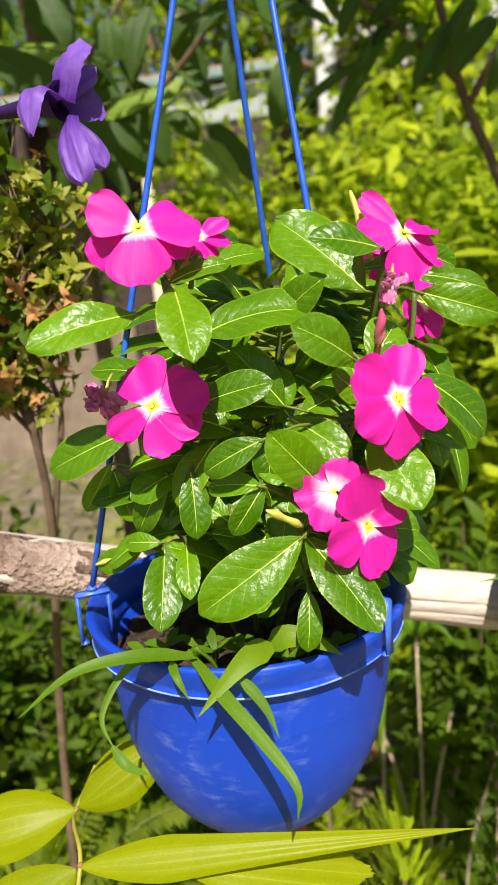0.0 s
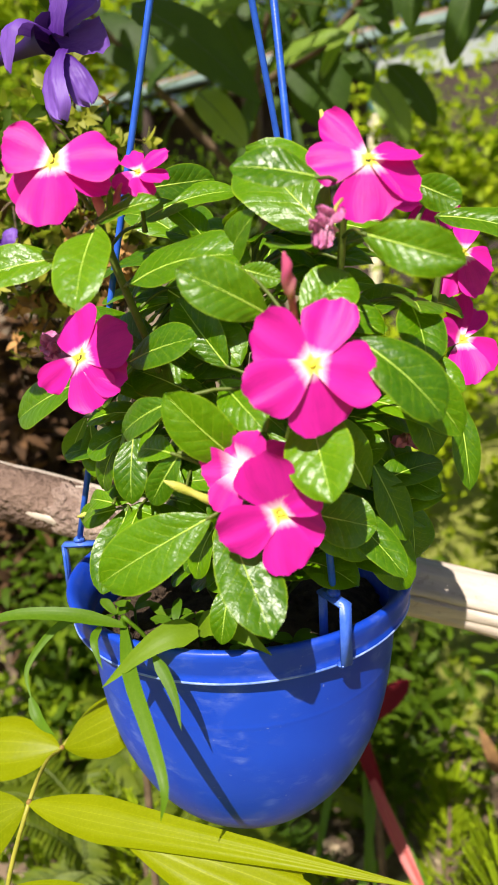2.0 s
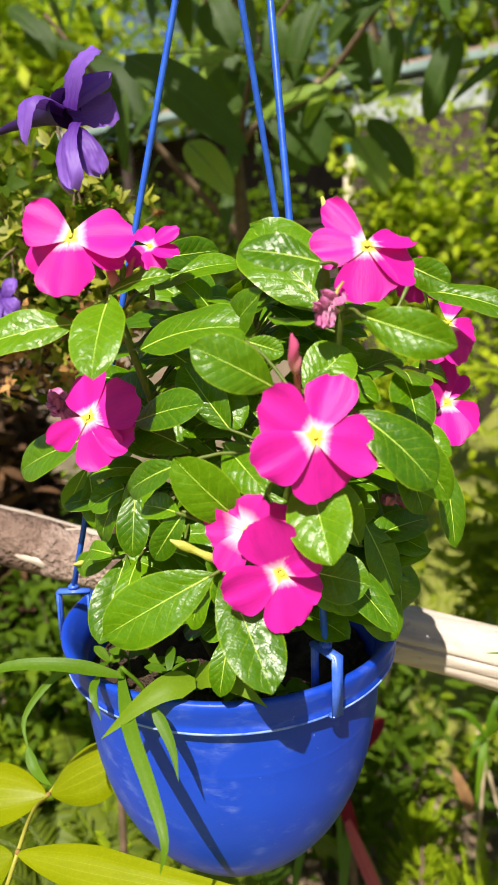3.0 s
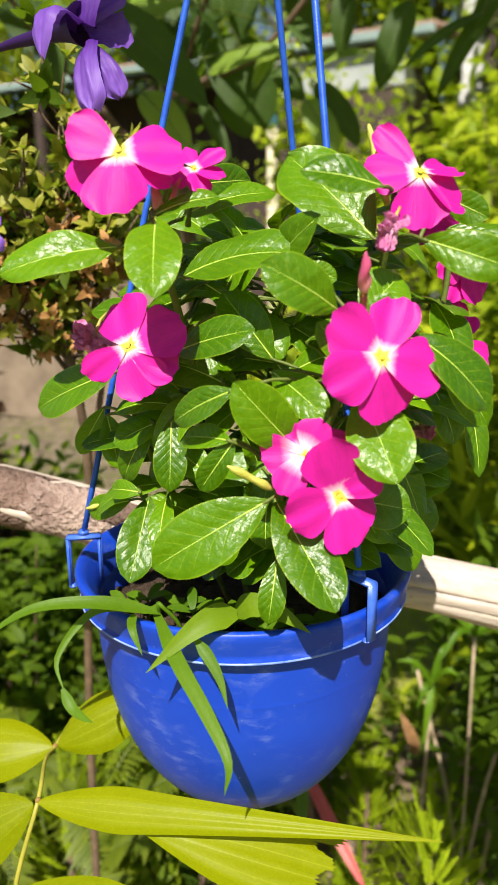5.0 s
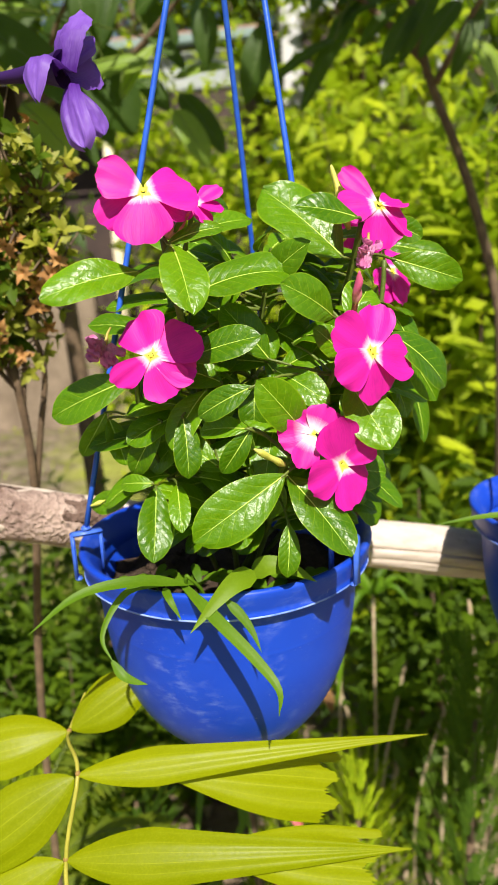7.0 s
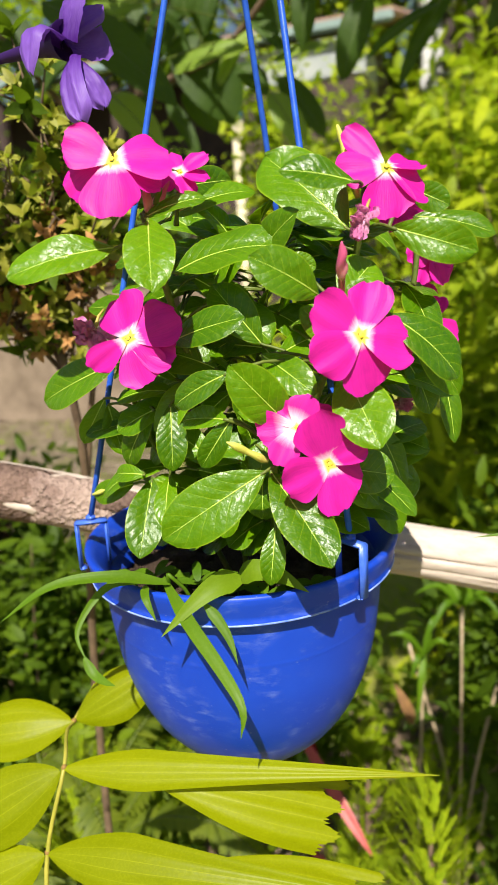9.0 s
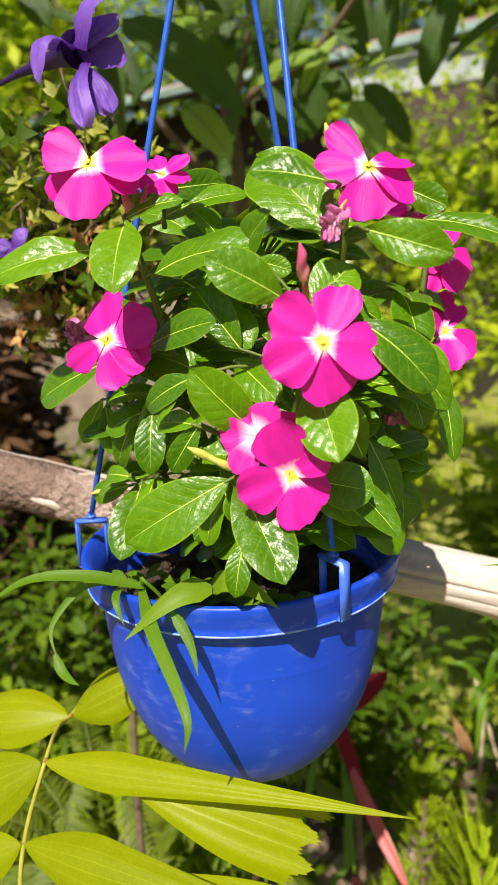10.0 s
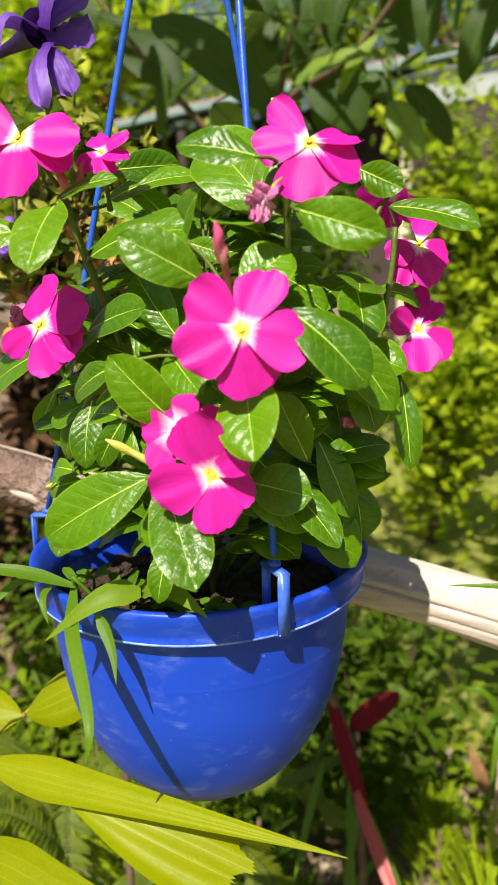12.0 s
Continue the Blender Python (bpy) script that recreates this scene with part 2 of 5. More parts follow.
def hanging_pot(at, feet, apex, label, fan=((0, 0), (0, 0), (0, 0))):
    pot = thing("hanging_pot", (at.x, at.y, at.z - 0.138), label, "flower pot", "hanging pots")
    shape = [(0.0885, -0.0005), (0.0870, -0.020), (0.0850, -0.040), (0.0818, -0.060), (0.0760, -0.080), (0.0668, -0.100), (0.0540, -0.117), (0.0385, -0.130), (0.0220, -0.1366), (0.001, -0.1375)]
    outer = [(p.x + 0.00022 * math.exp(-((p.y + 0.0305) / 0.0006) ** 2), p.y) for p in curve_points([(r, z, 0) for r, z in shape], 180)][::-1]
    part("bowl", lathe(outer + [(0.0860, -0.0005), (0.0842, -0.028), (0.078, -0.064), (0.064, -0.098), (0.040, -0.125), (0.001, -0.132)], at), POT, pot, "scuffed blue plastic bowl")
    rim = [(0.0860, -0.001), (0.0905, -0.0018), (0.0938, -0.0016), (0.0952, -0.0010), (0.0953, -0.0002), (0.0944, 0.0008), (0.0955, 0.004), (0.0968, 0.010), (0.0978, 0.0135), (0.0975, 0.0152), (0.0958, 0.0158), (0.0935, 0.0150), (0.0910, 0.0120), (0.0880, 0.0080), (0.0850, 0.0030), (0.0845, -0.004)]
    part("rim", lathe(rim, at), POT, pot, "rolled blue plastic rim")
    # thin ring in paler plastic paints the highlight along the rim's lower edge
    lip = [(0.0952 + 0.0006 * math.cos(a), -0.0009 + 0.0006 * math.sin(a)) for a in [radians(-120 + 30 * k) for k in range(9)]]
    part("rim_edge", lathe(lip, at), HIGHLIGHT_BLUE, pot, "pale lower edge of the rim, highlight put into its colour")
    for foot, (fx, fy) in zip(feet, fan):
        foot = Vector(foot)
        out = Vector((foot.x - at.x, foot.y - at.y, 0)).normalized()
        turn = Matrix((out.cross(Vector((0, 0, 1))), out, Vector((0, 0, 1)))).transposed()
        bm, c = bmesh.new(), Vector((at.x, at.y, at.z))
        box(bm, c + turn @ Vector((0, 0.1008, 0.0165)), (0.0062, 0.0024, 0.0310), turn, 0.0008)
        box(bm, c + turn @ Vector((0, 0.0996, 0.0018)), (0.0078, 0.0044, 0.0024), turn, 0.0010)
        box(bm, c + turn @ Vector((0, 0.0920, 0.0308)), (0.0062, 0.0196, 0.0026), turn, 0.0008)
        box(bm, c + turn @ Vector((0, 0.0834, 0.0175)), (0.0046, 0.0022, 0.0270), turn, 0.0008)
        box(bm, c + turn @ Vector((0, 0.0920, 0.0335)), (0.0050, 0.0056, 0.0040), turn, 0.0010)
        clip = part("clip", bm, CLIP, pot, "blue plastic hook clipped over the rim")
        top = c + turn @ Vector((0, 0.0920, 0.033))
        end = Vector(apex) + Vector((fx, fy, 0))
        pts = curve_points([top, top.lerp(end, 0.5) + out * 0.0005, end], 12)
        part("cord", tube_bm(pts, 0.0017, 10), STRING, pot, "thin blue plastic hanging cord")
    hook = curve_points([Vector(apex) + Vector(v) for v in ((0, 0, -0.004), (0, 0, 0.03), (0.008, 0, 0.045), (0.0, 0, 0.056), (-0.010, 0, 0.046))], 20)
    part("hook", tube_bm(hook, 0.0028, 10), STRING, pot, "blue plastic hook")
    hub = Vector(apex)
    part("hub", box(bmesh.new(), hub, (0.034, 0.040, 0.006), None, 0.002), STRING, pot, "blue plastic hub that joins the cords")
    return pot


def soil(at, label):
    bm = bmesh.new()
    rings = []
    for r in (0.0, 0.02, 0.04, 0.06, 0.075, 0.0835):
        rings.append([bm.verts.new((at.x + r * math.cos(a), at.y + r * math.sin(a), at.z - 0.010 + 0.010 * noise.noise((at.x + 60 * r * math.cos(a), 60 * r * math.sin(a), 1.0)) - (0.006 if r > 0.07 else 0.0))) for a in (2 * math.pi * k / 48 for k in range(48))])
    for a, b in zip(rings, rings[1:]):
        for k in range(48):
            bm.faces.new((a[k], a[(k + 1) % 48], b[(k + 1) % 48], b[k]))
    rng = random.Random(4)
    for _ in range(90):
        a, r = rng.uniform(0, 6.28), 0.08 * math.sqrt(rng.random())
        s = rng.uniform(0.0012, 0.0042)
        made = bmesh.ops.create_icosphere(bm, subdivisions=1, radius=s)["verts"]
        bmesh.ops.transform(bm, matrix=Matrix.Translation((at.x + r * math.cos(a), at.y + r * math.sin(a), at.z - 0.009 + s * 0.3)), verts=made)
    bmesh.ops.remove_doubles(bm, verts=bm.verts, dist=0.0002)
    return tagged(obj("potting_soil", bm, SOIL), label, "soil", "", "stuff")


APEX = (-0.004, 0.304, 1.585)
pot = hanging_pot(POT_AT, [(-0.106, 0.282, 0), (0.054, 0.260, 0), (0.024, 0.411, 0)], APEX, "round scuffed blue plastic hanging pot on three cords", ((0.001, 0.004), (0.010, 0.008), (-0.006, -0.016)))
soil(POT_AT, "dark crumbly potting soil inside the hanging pot")

# ---- the flowering plant in it ----
plant = thing("vinca_plant", (POT_AT.x, POT_AT.y, POT_AT.z - 0.008), "bushy pink periwinkle with glossy green leaves in the blue pot", "flowering plant")
STEM_LINES = []
vinca_rng = random.Random(11)


def stem(points, r0=0.0026, r1=0.0013, material=STEM):
    pts = curve_points(points, 14)
    STEM_LINES.extend(pts)
    part("stem", tube_bm(pts, [r0 + (r1 - r0) * k / 14 for k in range(15)], 8), material, plant)


def leaf_rows(base, tip, width, face, bend=0.07, droop=0.0, nu=14, nv=8, wave=0.02, blunt=1.28, seed=0.0):
    b, t, n = Vector(base), Vector(tip), Vector(face)
    axis = t - b
    length = axis.length
    axis.normalize()
    n = (n - axis * n.dot(axis)).normalized()
    side = axis.cross(n)
    rows = []
    for i in range(nu + 1):
        u = i / nu
        h = 0.5 * width * max(0.0, 1 - abs(2 * u ** blunt - 1) ** 2.2) ** 0.72 + 0.0005
        mid = b + axis * (length * u) + n * (length * bend * 4 * u * (1 - u) - length * droop * u * u)
        row = []
        for j in range(nv + 1):
            v = 2 * j / nv - 1
            cup = h * (0.46 * abs(v) - 0.34 * v * v)
            ripple = wave * width * v * v * math.sin(9 * u + 5 * seed + (2 if v > 0 else 0)) + 0.012 * width * math.sin(26 * u - 7 * abs(v)) * abs(v) * (1 - abs(v)) * 4
            row.append((mid + side * (h * v) + n * (cup + ripple), u, 0.5 + 0.5 * v))
        rows.append(row)
    return rows


def leaf(base, tip, width, face, bend=0.07, owner=None, material=LEAF):
    seed = vinca_rng.random()
    face = Vector(face) + Vector((0, 0, 0.12))
    rows = leaf_rows(base, tip, 0.86 * width, face, bend * vinca_rng.uniform(0.5, 1.5), 0.0, seed=seed, wave=vinca_rng.uniform(0.02, 0.07))
    ob = part("leaf", sheet(rows), material, owner or plant)
    mid = [r[len(r) // 2][0] for r in rows]
    n = len(mid) - 1
    away = (Vector(face)).normalized()
    rib = [p + away * 0.00005 for p in mid[:-1]]
    part("midrib", tube_bm(rib, [0.00043 * (1 - 0.85 * k / n) for k in range(n)], 5), VEIN, ob)
    b = Vector(base)
    if STEM_LINES:
        near = min(STEM_LINES, key=lambda p: (p - b).length + 0.6 * max(0, p.z - b.z))
        if (near - b).length < 0.05:
            bow = near.lerp(b, 0.6) + Vector((0, 0, 0.07 * (near - b).length))
            part("petiole", tube_bm(curve_points([near, bow, b, b.lerp(Vector(tip), 0.08)], 8), 0.0008, 6), STEM, plant)
    return ob


def frame_of(normal, spin):
    n = Vector(normal).normalized()
    up = Vector((0, 0, 1)) - n * n.z
    up.normalize()
    side = up.cross(n)
    c, s = math.cos(radians(spin)), math.sin(radians(spin))
    return up * c + side * s, side * c - up * s, n


def petal_bm(centre, e1, e2, n, radius, width, back=0.0, cup=0.0, skew=0.05, seed=0.0, inner=0.05):
    """One petal that points along e1; back bends it away from the face, cup curls its sides forward."""
    rows = []
    nu, nv = 16, 12
    for i in range(nu + 1):
        u = i / nu
        r = radius * (inner + (1 - inner) * u)
        h = 0.5 * width * (0.20 + 0.80 * math.sin(0.5 * math.pi * min(1.0, u / 0.80)))
        if u > 0.66:
            h *= 1 - 0.27 * ((u - 0.66) / 0.34) ** 2.4
        row = []
        for j in range(nv + 1):
            v = 2 * j / nv - 1
            bow = radius * (0.03 - 0.13 * abs(v) ** 3.0 + 0.06 * v + 0.016 * math.sin(8 * v + 20 * seed) + 0.009 * math.sin(19 * v + 7 * seed)) * u ** 3
            lift = -back * radius * u * u + cup * h * v * v + 0.030 * radius * u * math.sin(6 * v + 9 * seed) + 0.09 * radius * u * v + 0.02 * radius * u - 0.020 * radius * math.exp(-(v / 0.15) ** 2) * u
            row.append((centre + e1 * (r + bow) + e2 * (h * v + skew * radius * u * u) + n * lift, u, 0.5 + 0.5 * v))
        rows.append(row)
    return sheet(rows)


def flower(centre, normal, radius, backs=(0, 0, 0, 0, 0), widths=(1, 1, 1, 1, 1), cups=(0, 0, 0, 0, 0), foot=None, label="", material=PETAL, tips=()):
    """Petals evenly round the centre, or by the places of their tips."""
    c = Vector(centre)
    e1, e2, n = frame_of(normal, 0.0)
    foot = Vector(foot) if foot else c - n * 0.024 + Vector((0, 0, -0.004))
    tube = curve_points([c - n * 0.0012, c - n * 0.008, c.lerp(foot, 0.7) - n * 0.002, foot], 10)
    body = part("flower", tube_bm(tube, [0.0013, 0.0011, 0.0010, 0.0011, 0.0013, 0.0012, 0.0010, 0.0010, 0.0011, 0.0014, 0.0014], 8), STEM, plant, label or "five-petalled magenta periwinkle flower with a white centre")
    for k in range(5):
        a = radians(72 * k)
        d1 = e1 * math.cos(a) + e2 * math.sin(a)
        d2 = e2 * math.cos(a) - e1 * math.sin(a)
        if tips:
            reach = Vector(tips[k]) - c
            d1 = reach.normalized()
            pn = (n - d1 * n.dot(d1)).normalized()
            bm = petal_bm(c + n * 0.0003 * k, d1, d1.cross(pn), pn, reach.length * 0.98, widths[k] * 1.08, backs[k], cups[k], skew=0.02, seed=k * 0.37 + c.x * 50)
            part("petal", bm, material, body)
            continue
        bm = petal_bm(c + n * 0.0003 * k, d1, d2, n, radius, radius * 0.96 * widths[k], backs[k], cups[k], seed=k * 0.37 + c.x * 50)
        part("petal", bm, material, body)
    bm = bmesh.new()
    bmesh.ops.create_uvsphere(bm, u_segments=10, v_segments=6, radius=radius * 0.052)
    bmesh.ops.scale(bm, vec=(1, 1, 0.35), verts=bm.verts)
    flat = n.to_track_quat("Z", "Y").to_matrix().to_4x4()
    bmesh.ops.transform(bm, matrix=Matrix.Translation(c + n * 0.0011) @ flat, verts=bm.verts)
    part("eye", bm, YELLOW, body, "small yellow eye of the flower")
    return body


ROOT = Vector((-0.012, 0.300, 1.128))
stem([ROOT, (-0.016, 0.285, 1.19), (-0.028, 0.262, 1.27), (-0.034, 0.245, 1.315), (-0.036, 0.236, 1.338)], 0.0019, 0.0018)
stem([ROOT + Vector((0.01, 0, 0)), (0.012, 0.270, 1.18), (0.018, 0.245, 1.215), (0.030, 0.232, 1.222), (0.042, 0.226, 1.214)], 0.0018, 0.0015)
stem([ROOT + Vector((0.006, 0.006, 0)), (0.020, 0.275, 1.20), (0.040, 0.250, 1.25), (0.050, 0.234, 1.275), (0.054, 0.224, 1.290)], 0.0019, 0.0016)
stem([ROOT + Vector((0.004, 0.012, 0)), (0.030, 0.300, 1.20), (0.050, 0.280, 1.28), (0.060, 0.262, 1.32), (0.064, 0.250, 1.342)], 0.0019, 0.0017)
stem([ROOT + Vector((-0.012, 0.002, 0)), (-0.040, 0.285, 1.18), (-0.058, 0.268, 1.23), (-0.058, 0.250, 1.265), (-0.050, 0.240, 1.276)], 0.0018, 0.0014)
stem([ROOT + Vector((0.012, 0.014, 0)), (0.050, 0.315, 1.19), (0.078, 0.322, 1.25), (0.088, 0.325, 1.30), (0.090, 0.325, 1.325)], 0.0018, 0.0015)
stem([(-0.016, 0.289, 1.19), (0.000, 0.286, 1.23), (0.004, 0.284, 1.26), (0.010, 0.280, 1.29), (0.014, 0.274, 1.312)], 0.0018, 0.0014)
stem([(-0.040, 0.285, 1.18), (-0.056, 0.272, 1.195), (-0.066, 0.268, 1.205)], 0.0018, 0.0012)
leaf((-0.047, 0.228, 1.323), (-0.091, 0.206, 1.312), 0.024, (-0.30, -0.92, 0.26))
leaf((-0.031, 0.228, 1.334), (-0.0200, 0.1940, 1.3025), 0.0245, (0.22, -0.70, 0.66))
leaf((-0.033, 0.230, 1.335), (-0.006, 0.236, 1.3420), 0.013, (0.10, -0.70, 0.65))
leaf((-0.027, 0.259, 1.351), (-0.005, 0.285, 1.356), 0.017, (0.75, -0.66, -0.08))
leaf((-0.035, 0.261, 1.336), (0.008, 0.281, 1.349), 0.018, (0.16, -0.74, 0.66))
leaf((-0.0230, 0.236, 1.3105), (0.0290, 0.242, 1.3190), 0.031, (-0.20, -0.72, 0.64))
leaf((0.0450, 0.2180, 1.2970), (0.0195, 0.1995, 1.3140), 0.022, (0.14, -0.95, 0.25))
leaf((0.014, 0.247, 1.275), (-0.010, 0.251, 1.304), 0.022, (0.09, -0.98, 0.20))
leaf((-0.030, 0.240, 1.278), (0.010, 0.229, 1.289), 0.021, (-0.33, -0.86, 0.38))
leaf((0.016, 0.235, 1.271), (0.042, 0.217, 1.255), 0.018, (-0.21, -0.80, 0.56))
leaf((0.005, 0.214, 1.266), (-0.023, 0.220, 1.251), 0.016, (-0.33, -0.92, 0.23))
leaf((0.0300, 0.2240, 1.2390), (0.0070, 0.2060, 1.2705), 0.0235, (0.40, -0.95, -0.22))
leaf((0.0195, 0.2225, 1.2185), (0.0495, 0.1960, 1.1835), 0.0275, (0.36, -0.80, 0.50), 0.03)
leaf((0.019, 0.214, 1.221), (-0.028, 0.201, 1.192), 0.030, (0.12, -0.96, 0.24))
leaf((-0.055, 0.264, 1.202), (-0.055, 0.235, 1.167), 0.023, (0.37, -0.72, 0.58))
leaf((-0.071, 0.276, 1.195), (-0.098, 0.278, 1.186), 0.015, (-0.14, -0.98, 0.13))
leaf((-0.054, 0.251, 1.208), (-0.074, 0.259, 1.206), 0.011, (-0.36, -0.83, 0.42))
leaf((-0.034, 0.245, 1.247), (-0.032, 0.234, 1.215), 0.017, (0.32, -0.89, 0.33))
leaf((0.003, 0.221, 1.244), (-0.013, 0.221, 1.221), 0.013, (0.08, -1.00, -0.04))
leaf((-0.047, 0.255, 1.243), (-0.067, 0.261, 1.211), 0.017, (-0.27, -0.96, -0.02))
leaf((-0.081, 0.274, 1.242), (-0.071, 0.264, 1.216), 0.015, (0.32, -0.84, 0.44))
leaf((-0.059, 0.241, 1.269), (-0.106, 0.250, 1.249), 0.026, (-0.32, -0.90, 0.31))
leaf((-0.082, 0.273, 1.246), (-0.099, 0.274, 1.220), 0.013, (0.23, -0.96, -0.17))
leaf((0.0535, 0.2330, 1.2640), (0.0700, 0.2060, 1.2335), 0.0285, (-0.12, -0.74, 0.60), 0.03)
leaf((0.0735, 0.2290, 1.2870), (0.1035, 0.2330, 1.2585), 0.0275, (0.42, -0.70, 0.50))
leaf((0.083, 0.255, 1.282), (0.107, 0.262, 1.246), 0.019, (0.1, -0.9, 0.35))
leaf((0.075, 0.232, 1.323), (0.110, 0.230, 1.311), 0.019, (-0.09, -1.00, -0.04))
leaf((0.083, 0.284, 1.345), (0.103, 0.283, 1.335), 0.015, (-0.11, -0.99, -0.08))
leaf((0.088, 0.322, 1.334), (0.130, 0.319, 1.322), 0.019, (0.1, -0.75, 0.6))
leaf((0.0555, 0.2580, 1.3255), (0.0145, 0.2770, 1.3640), 0.041, (0.05, -0.82, 0.50))
leaf((0.0600, 0.2360, 1.3430), (0.0290, 0.2270, 1.3490), 0.0185, (0.10, -0.85, 0.45))
leaf((0.053, 0.231, 1.294), (0.067, 0.247, 1.310), 0.024, (0.53, -0.60, 0.60))
leaf((0.053, 0.232, 1.274), (0.036, 0.226, 1.292), 0.016, (0.1, -0.9, 0.35))
leaf((0.056, 0.232, 1.284), (0.064, 0.230, 1.303), 0.014, (0.1, -0.9, 0.3))
leaf((0.047, 0.248, 1.213), (0.076, 0.249, 1.209), 0.025, (0.05, -0.96, 0.28))
leaf((0.056, 0.285, 1.210), (0.0800, 0.2995, 1.1590), 0.0265, (0.50, -0.82, 0.20))
leaf((0.065, 0.281, 1.215), (0.093, 0.312, 1.221), 0.019, (0.43, -0.54, 0.72))
leaf((0.068, 0.266, 1.220), (0.054, 0.261, 1.252), 0.020, (0.36, -0.93, 0.02))
leaf((0.020, 0.226, 1.190), (0.018, 0.216, 1.164), 0.013, (0.2, -0.9, 0.3))
leaf((0.002, 0.218, 1.244), (-0.024, 0.233, 1.241), 0.015, (-0.43, -0.64, 0.64))
leaf((-0.041, 0.254, 1.206), (-0.037, 0.230, 1.186), 0.013, (0.01, -0.64, 0.76))
leaf((0.100, 0.300, 1.256), (0.108, 0.292, 1.214), 0.014, (0.5, -0.8, 0.3))
leaf((-0.001, 0.295, 1.302), (0.021, 0.284, 1.310), 0.011, (-0.37, -0.91, -0.20))
leaf((0.027, 0.236, 1.314), (0.042, 0.240, 1.309), 0.010, (0.30, -0.95, -0.03))
leaf((0.011, 0.262, 1.310), (0.036, 0.232, 1.333), 0.020, (-0.72, -0.69, -0.09))
leaf((0.080, 0.330, 1.296), (0.098, 0.352, 1.288), 0.014, (0.1, -0.8, 0.5))

# deeper leaves that close the middle of the bush
for k in range(190):
    a = vinca_rng.uniform(0, 2 * math.pi)
    z = vinca_rng.uniform(1.155, 1.335)
    full = min(1.0, (z - 1.145) / 0.05) * (0.5 + 0.7 * math.sin(math.pi * (z - 1.13) / 0.22))
    r = 0.052 * math.sqrt(vinca_rng.random()) * full
    c = Vector((0.008 + 1.15 * r * math.cos(a), 0.292 + 0.72 * r * math.sin(a), z))
    d = Vector((math.cos(a), math.sin(a) * 0.6 + 0.15, vinca_rng.uniform(-0.7, 0.5))).normalized()
    d.y = max(d.y, -0.25, 0.9 * (0.246 - c.y) / 0.046)
    leaf(c, c + d * vinca_rng.uniform(0.030, 0.046), vinca_rng.uniform(0.017, 0.025), (0.35 * math.cos(a), -0.5, 0.8), 0.1)

for k in range(16):
    c = Vector((vinca_rng.uniform(0.050, 0.088), vinca_rng.uniform(0.280, 0.315), vinca_rng.uniform(1.205, 1.312)))
    d = Vector((vinca_rng.uniform(-0.6, 1.0), vinca_rng.uniform(-0.3, 0.3), vinca_rng.uniform(-0.9, 0.4))).normalized()
    leaf(c, c + d * vinca_rng.uniform(0.030, 0.044), vinca_rng.uniform(0.019, 0.025), (0.5, -0.7, 0.5), 0.08)
for k in range(34):
    z = vinca_rng.uniform(1.205, 1.322)
    c = Vector((vinca_rng.uniform(-0.038, 0.056), vinca_rng.uniform(0.255, 0.275), z))
    d = Vector((vinca_rng.uniform(-1, 1), vinca_rng.uniform(-0.25, 0.3), vinca_rng.uniform(-0.9, 0.3))).normalized()
    leaf(c, c + d * vinca_rng.uniform(0.030, 0.044), vinca_rng.uniform(0.019, 0.026), (0.3 * d.x, -0.75, 0.55), 0.08)

# flowers, each with the places of its petal tips
flower((-0.041, 0.218, 1.358), (0.0, -0.88, 0.47), 0.0232, backs=(0.10, 0.06, 0.06, 0.04, 0.1), widths=(0.0195, 0.0265, 0.0255, 0.0190, 0.018), cups=(0.05, 0.05, 0.10, 0.05, 0.0),
       tips=((-0.0600, 0.212, 1.3668), (-0.0190, 0.229, 1.3600), (-0.0410, 0.211, 1.3345), (-0.0610, 0.217, 1.3440), (-0.0230, 0.230, 1.3500)))
flower((-0.045, 0.226, 1.282), (-0.10, -0.97, 0.24), 0.0218, backs=(0.04, 0.06, 0.02, 0.04, 0.04), widths=(0.0260, 0.0240, 0.0205, 0.0235, 0.0135), cups=(0.02, 0.02, 0.06, 0.06, 0.25),
       tips=((-0.0530, 0.235, 1.3010), (-0.0215, 0.229, 1.2920), (-0.0232, 0.227, 1.2735), (-0.0346, 0.223, 1.2620), (-0.0635, 0.224, 1.2680)))
flower((0.062, 0.213, 1.280), (0.40, -0.88, 0.20), 0.0240, backs=(0.05, 0.05, 0.05, 0.04, 0.05), widths=(0.0195, 0.0185, 0.0220, 0.0235, 0.0205), cups=(0.05, 0.16, 0, 0.03, 0.03),
       tips=((0.0443, 0.2055, 1.2940), (0.0672, 0.2260, 1.3016), (0.0835, 0.2231, 1.2744), (0.0661, 0.2158, 1.2560), (0.0445, 0.1994, 1.2690)))
flower((0.0475, 0.2145, 1.2245), (0.35, -0.92, 0.08), 0.0225, backs=(0.05, 0.06, 0.06, 0.05, 0.05), widths=(0.0220, 0.0135, 0.0130, 0.0185, 0.0205), cups=(0.1, 0.1, 0.1, 0.1, 0.08),
       tips=((0.0420, 0.2045, 1.2480), (0.0620, 0.2130, 1.2350), (0.0618, 0.2230, 1.2150), (0.0525, 0.2115, 1.2030), (0.0300, 0.1997, 1.2175)))
flower((0.073, 0.253, 1.350), (0.25, -0.76, 0.58), 0.0225, backs=(0.02, 0.03, -0.04, -0.02, 0.02), widths=(0.0120, 0.0180, 0.0240, 0.0200, 0.0140), cups=(0.1, 0.05, 0.12, 0.15, 0.1),
       tips=((0.0541, 0.2575, 1.3675), (0.0522, 0.2463, 1.3490), (0.0738, 0.2490, 1.3275), (0.0898, 0.2640, 1.3380), (0.0868, 0.2700, 1.3530)))
